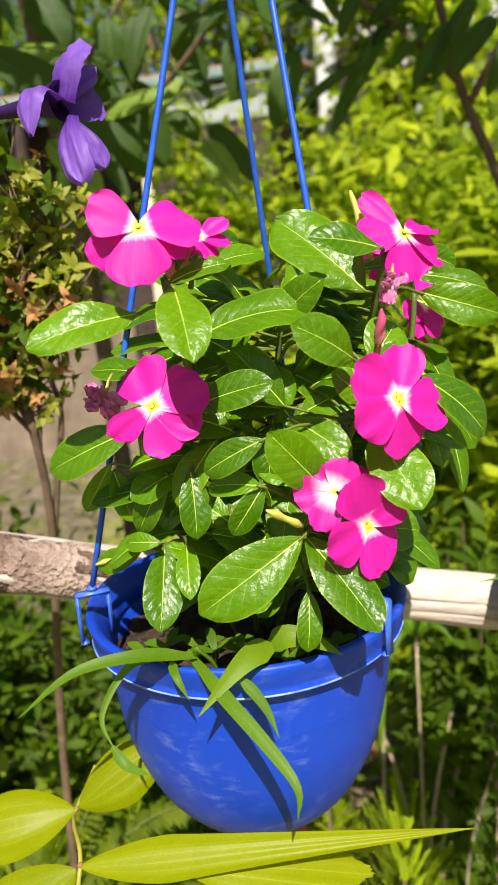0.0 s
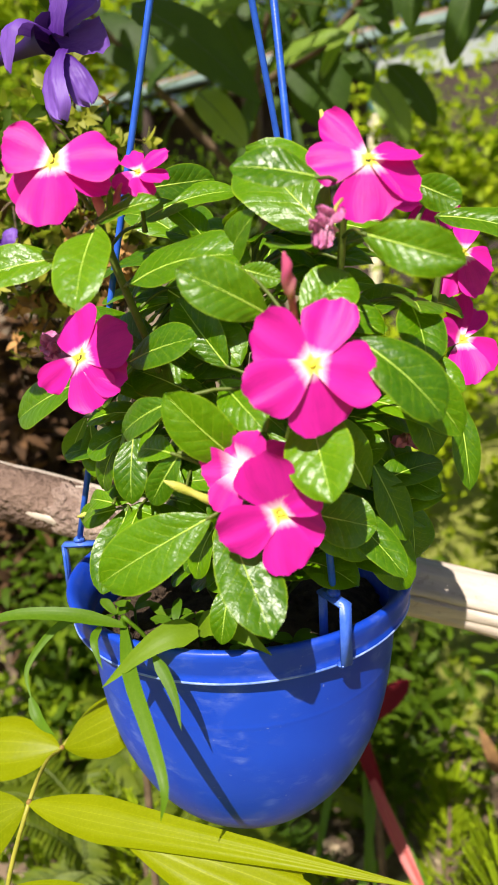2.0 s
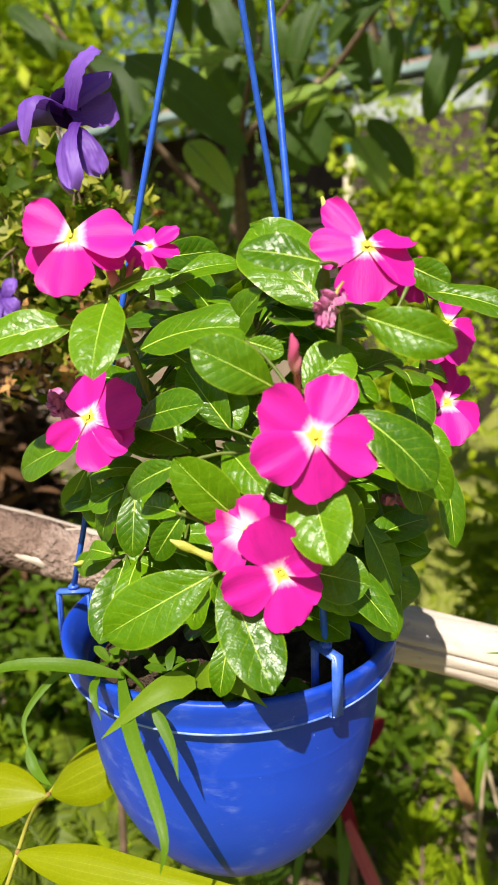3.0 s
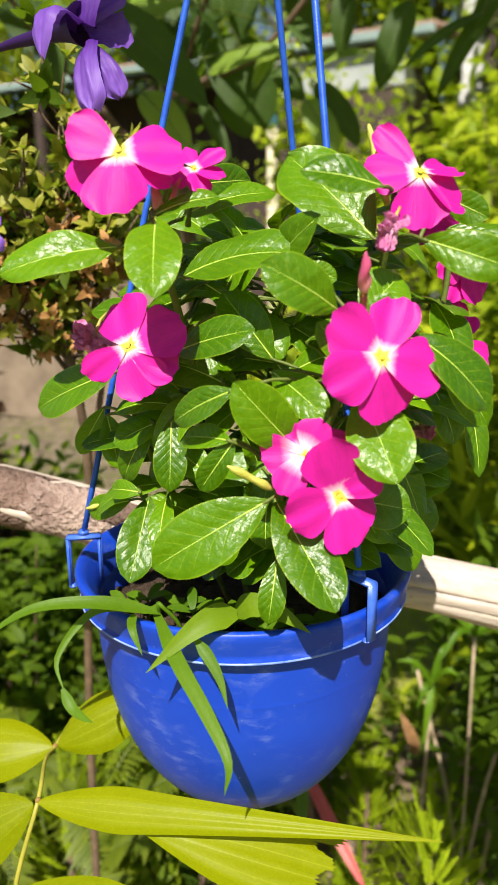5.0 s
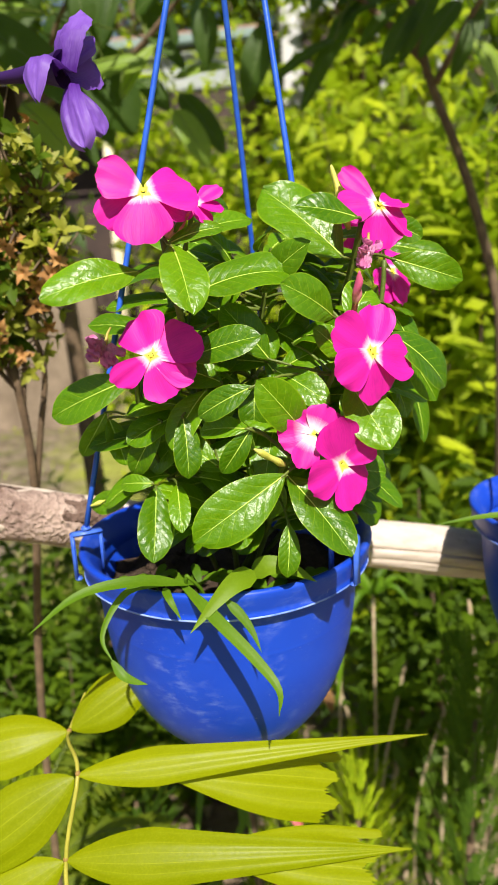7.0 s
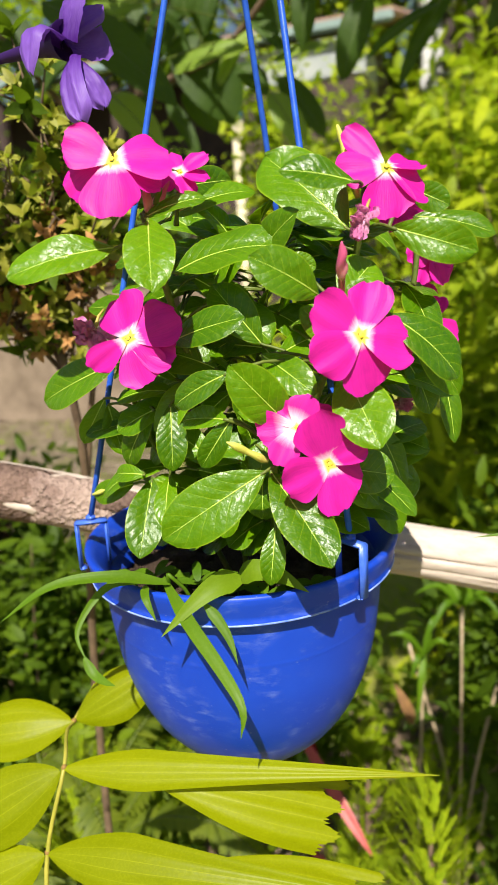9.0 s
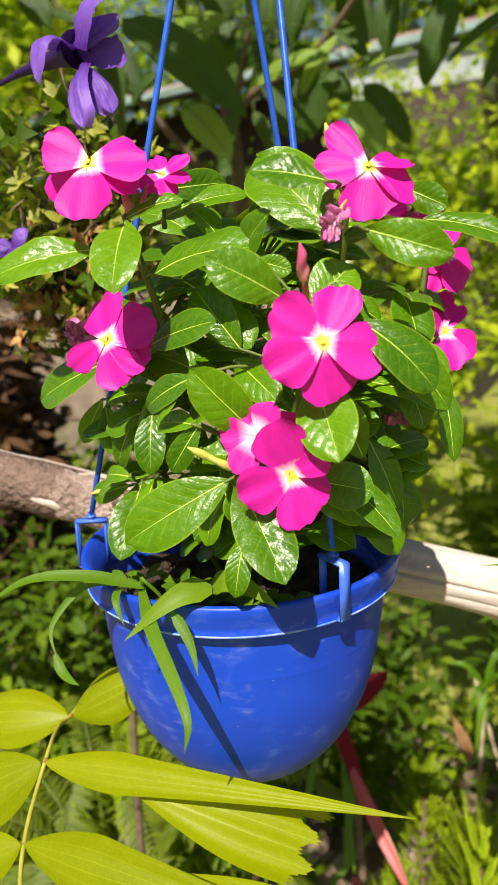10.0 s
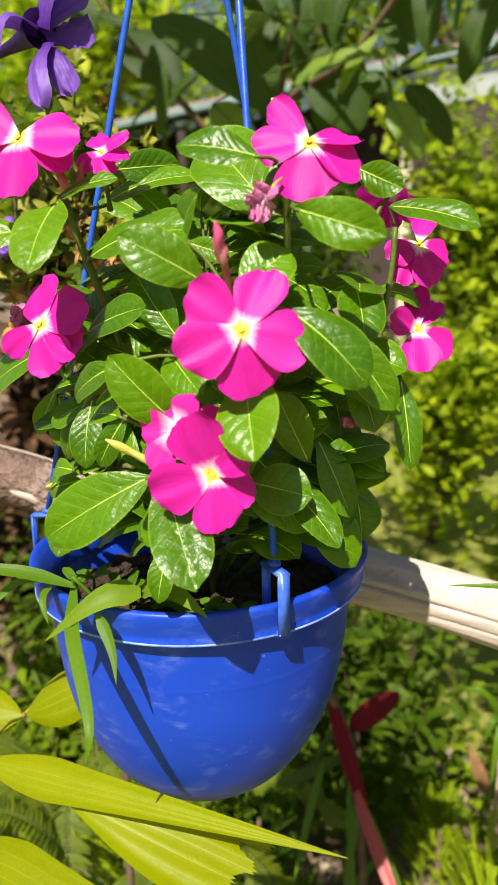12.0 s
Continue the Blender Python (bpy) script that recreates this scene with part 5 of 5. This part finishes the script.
bush("hedge_bush", (-6.6, 7.2, 0.0), (1.0, 0.4), 4.2, 4600, 0.13, 0.5, BUSH, 35, "tall green hedge bush across the lawn", stems=20, low=0.5)


def conifer(at, height, radius, seed, material, label):
    """A feathery upright conifer: flat sprays of tiny scale leaves."""
    rng = random.Random(seed)
    at = Vector(at)
    tree = thing("dwarf_conifer", at, label, "conifer")
    part("trunk", tube_bm([at, at + Vector((0, 0, height * 0.9))], [0.012, 0.003], 8), BROWN_STEM, tree)
    seats = []
    for k in range(230):
        z = rng.uniform(0.08, 1.0) * height
        a = rng.uniform(0, 6.28)
        r = radius * (1 - 0.65 * z / height) * rng.uniform(0.55, 1.1)
        tip = at + Vector((r * math.cos(a), r * math.sin(a), z + 0.08 * height))
        root = at + Vector((0.2 * r * math.cos(a), 0.2 * r * math.sin(a), z - 0.06 * height))
        side = (tip - root).cross(Vector((0, 0, 1))).normalized()
        for j in range(22):
            t = 0.25 + 0.75 * j / 21
            for s in (-1, 1):
                seats.append((root.lerp(tip, t), (tip - root).normalized() * 0.7 + side * s * 0.7 + Vector((0, 0, 0.2)), (math.cos(a), math.sin(a), 0.6)))
    adopt(tagged(leaf_cloud("crown", seats, 0.0100, 0.28, material, rng, nu=2), kind="stuff"), tree)


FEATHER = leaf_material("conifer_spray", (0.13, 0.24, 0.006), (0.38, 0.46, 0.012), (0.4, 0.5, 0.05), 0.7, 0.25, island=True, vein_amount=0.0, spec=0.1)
# darker copy of the conifer spray, shade put into its colour
SHADED_FEATHER = leaf_material("shaded_conifer_spray", (0.022, 0.06, 0.006), (0.08, 0.15, 0.012), (0.1, 0.2, 0.05), 0.7, 0.2, island=True, vein_amount=0.0, spec=0.1)
conifer((0.130, 0.74, 0.0), 0.60, 0.15, 41, FEATHER, "small bright green feathery conifer")
conifer((0.265, 0.63, 0.0), 0.84, 0.15, 42, SHADED_FEATHER, "small feathery conifer, shade put into its dark green")
conifer((0.03, 1.02, 0.0), 0.44, 0.13, 43, FEATHER, "small bright green feathery conifer")
conifer((0.01, 0.80, 0.0), 0.40, 0.12, 47, FEATHER, "small bright green feathery conifer")
conifer((-0.40, 0.70, 0.0), 0.60, 0.18, 44, FEATHER, "small bright green feathery conifer")
conifer((-0.24, 0.85, 0.0), 0.50, 0.16, 45, SHADED_FEATHER, "small feathery conifer, shade put into its dark green")


def fern(at, reach, count, seed, label):
    """Arching fronds with paired leaflets."""
    rng = random.Random(seed)
    at = Vector(at)
    plant_ob = thing("fern", at, label, "fern")
    for k in range(count):
        a = 2 * math.pi * k / count + rng.uniform(-0.3, 0.3)
        ln = reach * rng.uniform(0.75, 1.1)
        out = Vector((math.cos(a), math.sin(a), 0))
        pts = curve_points([at, at + out * ln * 0.35 + Vector((0, 0, ln * 0.62)), at + out * ln * 0.75 + Vector((0, 0, ln * 0.72)), at + out * ln * 1.05 + Vector((0, 0, ln * 0.48))], 30)
        stalk = part("frond", tube_bm(pts, [0.0022 - 0.0016 * i / 30 for i in range(31)], 6), STEM, plant_ob)
        seats = []
        side = out.cross(Vector((0, 0, 1)))
        for i in range(5, 31):
            for h in range(2):
                p = pts[i] if not h or i == 30 else pts[i].lerp(pts[i + 1], 0.5)
                for s in (-1, 1):
                    seats.append((p, side * s + (pts[i] - pts[i - 1]).normalized() * 0.35 + Vector((0, 0, -0.15)), (out.x * 0.2, out.y * 0.2 - 0.3, 1)))
        leaves = leaf_cloud("pinnae", seats, 0.034 * reach / 0.3, 0.24, FERN, rng, nu=3)
        adopt(tagged(leaves, kind="stuff"), stalk)


FERN = leaf_material("fern_leaf", (0.040, 0.080, 0.002), (0.155, 0.195, 0.006), (0.5, 0.5, 0.1), 0.5, 0.35, island=True, vein_amount=0.1)
fern((-0.40, 0.66, 0.36), 0.32, 11, 61, "yellow-green fern with arching fronds")
fern((-0.62, 0.86, 0.30), 0.36, 11, 63, "yellow-green fern with arching fronds")
for c in ((-0.40, 0.66, 0.36), (-0.62, 0.86, 0.30)):
    tagged(obj("fern_stump", tube_bm([(c[0], c[1], 0), c], [0.03, 0.02], 10), BROWN_STEM), "short fibrous brown stump under the fern", "stump", "stumps under the ferns")

# bush added in place of an unidentified dark brown mass
bush("brown_mass_bush", (-0.83, 1.02, 0.0), (0.10, 0.10), 1.24, 2200, 0.060, 0.45, DARK_BROWN, 71, "leafy stand-in for a dark brown mass behind the rail", "shrub", stems=14, low=0.55)

# dry cut stalks
krng = random.Random(6)
for k in range(11):
    x, y = 0.19 + 0.024 * k + krng.uniform(-0.01, 0.01), 1.00 + krng.uniform(-0.10, 0.08)
    h = krng.uniform(0.52, 0.78)
    pts = [(x, y, 0), (x + krng.uniform(-0.02, 0.02), y, h * 0.5), (x + krng.uniform(-0.09, 0.09), y + krng.uniform(-0.02, 0.02), h)]
    tagged(obj("dry_stalk", tube_bm(curve_points(pts, 10), krng.uniform(0.0022, 0.0045), 8), DRY_STALK), "pale dry cut plant stalk standing in the bed", "stalk", "dry stalks in the bed")
sprout = thing("strappy_sprout", (0.125, 0.90, 0.0), "small strappy-leaved sprout on a pale stalk", "plant")
part("stalk", tube_bm(curve_points([(0.125, 0.90, 0.0), (0.121, 0.90, 0.4), (0.127, 0.90, 0.712)], 10), 0.0028, 8), DRY_STALK, sprout)
for tip in ((0.070, 0.880, 0.755), (0.165, 0.880, 0.742), (0.150, 0.930, 0.770), (0.105, 0.860, 0.690), (0.116, 0.870, 0.600)):
    mid = Vector((0.127, 0.90, 0.712)).lerp(Vector(tip), 0.5) + Vector((0, -0.01, 0.022))
    blade([(0.127, 0.90, 0.712), mid, tip], 0.012, sprout, (0, -0.5, 0.8))
whorl = thing("strappy_sprout", (0.186, 0.92, 0.0), "small strappy-leaved sprout on a pale stalk", "plant")
part("stalk", tube_bm(curve_points([(0.186, 0.92, 0.0), (0.190, 0.92, 0.4), (0.186, 0.92, 0.79)], 10), 0.0024, 8), DRY_STALK, whorl)
for k in range(8):
    a = 0.8 * k
    tip = Vector((0.186 + 0.075 * math.cos(a), 0.92 + 0.06 * math.sin(a), 0.80 + 0.035 * math.sin(2.3 * k)))
    blade([(0.186, 0.92, 0.79), Vector((0.186, 0.92, 0.79)).lerp(tip, 0.5) + Vector((0, 0, 0.025)), tip], 0.013, whorl, (0, -0.4, 0.9))
tagged(obj("dry_leaf", sheet(leaf_rows((0.080, 0.900, 0.655), (0.110, 0.895, 0.583), 0.018, (0.3, -0.8, 0.4), 0.15, nu=10, nv=6)), DRY), "curled orange-brown dry leaf hanging on a stalk", "dry leaf")

# red-leaved plant
RED = leaf_material("red_leaf", (0.36, 0.03, 0.045), (0.60, 0.10, 0.10), (0.70, 0.45, 0.08), 0.4, 0.3, (0.7, 0.2, 0.1), veins=3.0, vein_amount=0.55, parallel=True)
DARK_RED = leaf_material("dark_red_leaf", (0.11, 0.005, 0.012), (0.20, 0.012, 0.022), (0.3, 0.05, 0.05), 0.6, 0.25, (0.4, 0.03, 0.04), spec=0.1)
croton = thing("red_leaf_plant", (-0.02, 0.74, 0.0), "low plant with narrow pink-red and dark red leaves", "plant")
part("stalk", tube_bm(curve_points([(-0.02, 0.74, 0), (-0.03, 0.76, 0.4), (-0.06, 0.79, 0.66), (-0.10, 0.80, 0.75)], 12), 0.006, 8), BROWN_STEM, croton)


def croton_leaf(base, tip, width, material):
    part("leaf", sheet(leaf_rows(base, tip, width, (0.1, -0.8, 0.5), 0.06, nu=12, nv=6, blunt=0.85)), material, croton)


croton_leaf((-0.055, 0.770, 0.640), (0.048, 0.665, 0.548), 0.017, RED)
croton_leaf((-0.10, 0.80, 0.745), (-0.03, 0.76, 0.60), 0.022, DARK_RED)
croton_leaf((-0.07, 0.80, 0.70), (-0.01, 0.84, 0.75), 0.032, DARK_RED)
croton_leaf((-0.07, 0.80, 0.66), (-0.16, 0.74, 0.62), 0.016, MANGO)
croton_leaf((-0.05, 0.79, 0.62), (-0.05, 0.72, 0.50), 0.011, GRASS)

for base, tip, width, material in (((-0.04, 0.80, 0.58), (0.045, 0.74, 0.47), 0.009, GRASS), ((-0.10, 0.78, 0.66), (-0.115, 0.70, 0.52), 0.010, GRASS), ((-0.02, 0.82, 0.50), (-0.09, 0.74, 0.42), 0.010, GRASS),
                                   ((-0.07, 0.80, 0.62), (-0.035, 0.715, 0.505), 0.009, GRASS), ((-0.09, 0.80, 0.70), (-0.155, 0.78, 0.56), 0.012, MANGO), ((-0.05, 0.77, 0.44), (0.03, 0.70, 0.40), 0.018, RED)):
    croton_leaf(base, tip, width, material)

# ---- grass and fallen leaves over the ground ----
lrng = random.Random(12)
seats = []
for k in range(2600):
    x, y = lrng.uniform(-1.3, 0.75), lrng.uniform(0.55, 1.75)
    if noise.noise((x * 3.1, y * 3.1, 6.0)) < -0.02:
        continue
    seats.append(((x, y, lrng.uniform(0.06, 0.26) * (0.4 + lrng.random())), (lrng.gauss(0, 1), lrng.gauss(0, 1), lrng.gauss(0.2, 0.4)), (lrng.gauss(0, 0.3), -0.3, 1)))
tagged(leaf_cloud("ground_cover", seats, 0.045, 0.5, BUSH, lrng, nu=3), "low leafy green ground cover over the bed", "ground cover", "", "stuff")
seats = [((lrng.uniform(-1.2, 0.7), lrng.uniform(0.55, 1.7), 0.085), (lrng.gauss(0, 1), lrng.gauss(0, 1), 0.1), (lrng.gauss(0, 0.3), lrng.gauss(0, 0.3), 1)) for k in range(500)]
tagged(leaf_cloud("leaf_litter", seats, 0.05, 0.4, DRY_STALK, lrng, nu=3), "pale dry fallen leaves scattered on the bed", "leaf litter", "", "stuff")
grng = random.Random(77)
seats = []
for k in range(9000):
    y = 0.9 + 7.0 * grng.random() ** 1.6
    x = grng.uniform(-1.0, 0.45) * (y + 0.2) + grng.uniform(-0.3, 0.3)
    if x < -0.5 - 0.6 * noise.noise((x, y, 9.0)) and grng.random() < (0.45 if y < 4.2 else 0.70):
        continue
    if noise.noise((x * 0.9, y * 0.9, 3.0)) < -0.05:
        continue
    seats.append(((x, y, 0.0), (grng.gauss(0, 0.5), grng.gauss(0, 0.5), 1.0), (grng.gauss(0, 1), -1, 0.2)))
tagged(leaf_cloud("grass_tufts", seats, 0.075, 0.12, LIME, grng, nu=3), "short yellow-green lawn grass", "grass", "", "stuff")

# ---- house across the lawn ----
PLASTER = plain("grey_plaster", (0.44, 0.44, 0.45), (0.62, 0.62, 0.61), 0.9, 2.0, 0.3, 0.01)
WHITEWASH = plain("worn_whitewash", (0.24, 0.28, 0.27), (0.40, 0.42, 0.40), 0.9, 3.0, 0.3, 0.01)
TILE = plain("old_roof_tile", (0.26, 0.16, 0.12), (0.44, 0.30, 0.25), 1.0, 5.0, 0.5, 0.02, 0.05)
# near-black base: the porch's shade is put into the colour
SHADE = plain("near_black_shade", (0.03, 0.02, 0.018), (0.07, 0.045, 0.035), 0.8, 6.0, 0.3, 0.01)
FASCIA = plain("faded_board", (0.14, 0.21, 0.195), (0.24, 0.32, 0.30), 0.8, 4.0, 0.3, 0.01)
CREAM = plain("cream_paint", (0.60, 0.52, 0.34), (0.72, 0.64, 0.44), 0.7, 4.0, 0.2, 0.01)
BLUE_PAINT = plain("sky_blue_paint", (0.05, 0.25, 0.50), (0.09, 0.34, 0.60), 0.6, 4.0, 0.2, 0.01)


def slab(name, lo, hi, material, parent, label="", bevel=0.02):
    lo, hi = Vector(lo), Vector(hi)
    return part(name, box(bmesh.new(), (lo + hi) / 2, tuple(hi - lo), None, bevel), material, parent, label, False)


EARTH = plain("tan_earth_plaster", (0.13, 0.10, 0.07), (0.28, 0.22, 0.16), 0.95, 5.0, 0.5, 0.02, 0.1)
yard_wall = thing("yard_wall", (-4.6, 6.4, 0.0), "low tan earth-plastered wall round the bare yard", "wall")
slab("wall", (-8.5, 6.30, -0.05), (-1.55, 6.45, 1.36), EARTH, yard_wall)
slab("coping", (-8.55, 6.27, 1.362), (-1.50, 6.48, 1.42), EARTH, yard_wall, "rounded tan coping")
house = thing("house", (-2.6, 9.0, 0.0), "low plastered house with tiled roof and a dark porch", "house")
slab("wall", (-6.5, 9.0, 0), (-0.1, 11.5, 3.9), SHADE, house, "porch wall, shade put into its near-black colour")
for k in range(30):
    z = 3.86 + 0.040 * k
    slab("roof_course", (-7.0, 7.9 + 0.13 * k, z), (0.2, 8.12 + 0.13 * k, z + 0.05), TILE, house, "" if k else "worn reddish roof tiles", 0.012)
slab("fascia", (-7.0, 7.82, 3.76), (0.2, 7.90, 3.86), FASCIA, house, "faded turquoise fascia board")
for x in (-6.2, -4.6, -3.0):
    slab("porch_post", (x - 0.06, 7.95, 0), (x + 0.06, 8.07, 3.68), SHADE, house, "porch post in the near-black shade colour")
slab("front_room", (-1.50, 8.00, 0.0), (-0.10, 8.98, 3.36), SHADE, house, "front room in the near-black shade colour")
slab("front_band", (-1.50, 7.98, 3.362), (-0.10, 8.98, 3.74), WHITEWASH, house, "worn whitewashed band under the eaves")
slab("door", (-2.45, 8.94, 0.1), (-1.55, 8.99, 2.5), SHADE, house, "door in the near-black shade colour")
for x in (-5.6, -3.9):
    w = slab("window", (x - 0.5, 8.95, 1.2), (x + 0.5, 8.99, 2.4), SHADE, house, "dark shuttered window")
    slab("window_frame", (x - 0.58, 8.92, 1.12), (x + 0.58, 8.949, 1.19), CREAM, w)
house.matrix_basis = pose(-5.0, 8.0, 0.0, rz=-6.0) @ Matrix.Translation((5.0, -8.0, 0.0)) @ house.matrix_basis
white_house = thing("house", (1.6, 11.0, 0.0), "grey-white plastered two-storey house beyond the trees", "house")
slab("wall", (0.6, 11.0, 0), (5.0, 14.0, 7.2), PLASTER, white_house, "white plaster wall")
slab("roof", (0.4, 10.7, 7.2), (5.2, 14.3, 7.4), PLASTER, white_house, "flat concrete roof")
for x, z in ((1.25, 4.2), (2.6, 4.2), (2.6, 1.2)):
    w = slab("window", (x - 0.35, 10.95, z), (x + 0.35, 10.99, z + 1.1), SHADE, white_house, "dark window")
    slab("window_sill", (x - 0.42, 10.86, z - 0.08), (x + 0.42, 10.949, z - 0.01), PLASTER, w)
slab("balcony", (0.7, 10.4, 3.55), (3.2, 10.99, 3.75), PLASTER, white_house, "concrete balcony slab")
pole = thing("painted_pole", (-1.29, 6.43, 0.0), "garden pole painted cream below and sky blue above", "pole")
part("lower_pole", tube_bm([(-1.29, 6.43, -0.02), (-1.29, 6.43, 2.80)], 0.05, 14), CREAM, pole)
part("upper_pole", tube_bm([(-1.29, 6.43, 2.80), (-1.29, 6.43, 3.12)], 0.053, 14), BLUE_PAINT, pole, "sky blue painted top")


def far_tree(at, height, spread, seed, material):
    rng = random.Random(seed)
    at = Vector(at)
    t = thing("far_tree", at, "tall leafy tree at the far side of the lawn", "tree", "far trees")
    part("trunk", tube_bm(curve_points([at, at + Vector((0.1, 0, height * 0.3)), at + Vector((0, 0, height * 0.8))], 10), [0.16 - 0.012 * k for k in range(11)], 10), BROWN_STEM, t)
    seats = []
    for k in range(34):
        a, z = rng.uniform(0, 6.28), rng.uniform(0.18, 1.0)
        r = spread * math.sin(math.pi * min(0.95, z * 0.85)) * rng.uniform(0.35, 1.0)
        c = at + Vector((r * math.cos(a), r * math.sin(a), height * z))
        part("limb", tube_bm([at + Vector((0, 0, height * z * 0.7)), c], [0.05, 0.012], 6), BROWN_STEM, t)
        for j in range(80):
            seats.append((c + Vector((rng.gauss(0, 0.32), rng.gauss(0, 0.32), rng.gauss(0, 0.26))) * (spread / 1.6), (rng.gauss(0, 1), rng.gauss(0, 1), rng.gauss(-0.2, 0.6)), (rng.gauss(0, 0.5), -0.4, 1)))
    adopt(tagged(leaf_cloud("crown", seats, 0.30, 0.5, material, rng, nu=2), kind="stuff"), t)


for k, (x, y, h, s) in enumerate(((-8.5, 10.5, 7.5, 2.2), (-5.5, 14.0, 9.0, 2.6), (-2.2, 14.5, 9.5, 2.6), (0.2, 13.0, 8.5, 2.2), (1.55, 9.4, 5.4, 1.2), (3.4, 9.2, 6.5, 1.8), (-11.0, 9.0, 8.0, 2.4), (5.5, 12.0, 8.5, 2.4), (-7.0, 8.8, 6.0, 1.9), (-4.0, 12.2, 7.5, 2.2), (-9.5, 13.0, 9.0, 2.8), (-0.9, 12.6, 7.0, 1.9), (-13.5, 16.0, 12.0, 4.0), (-8.0, 18.0, 13.0, 4.2), (-2.5, 19.0, 13.5, 4.2), (3.0, 18.0, 13.0, 4.2), (8.5, 16.0, 12.0, 4.0))):
    far_tree((x, y, 0.0), h, s, 50 + k, BUSH if k % 2 else LIME)
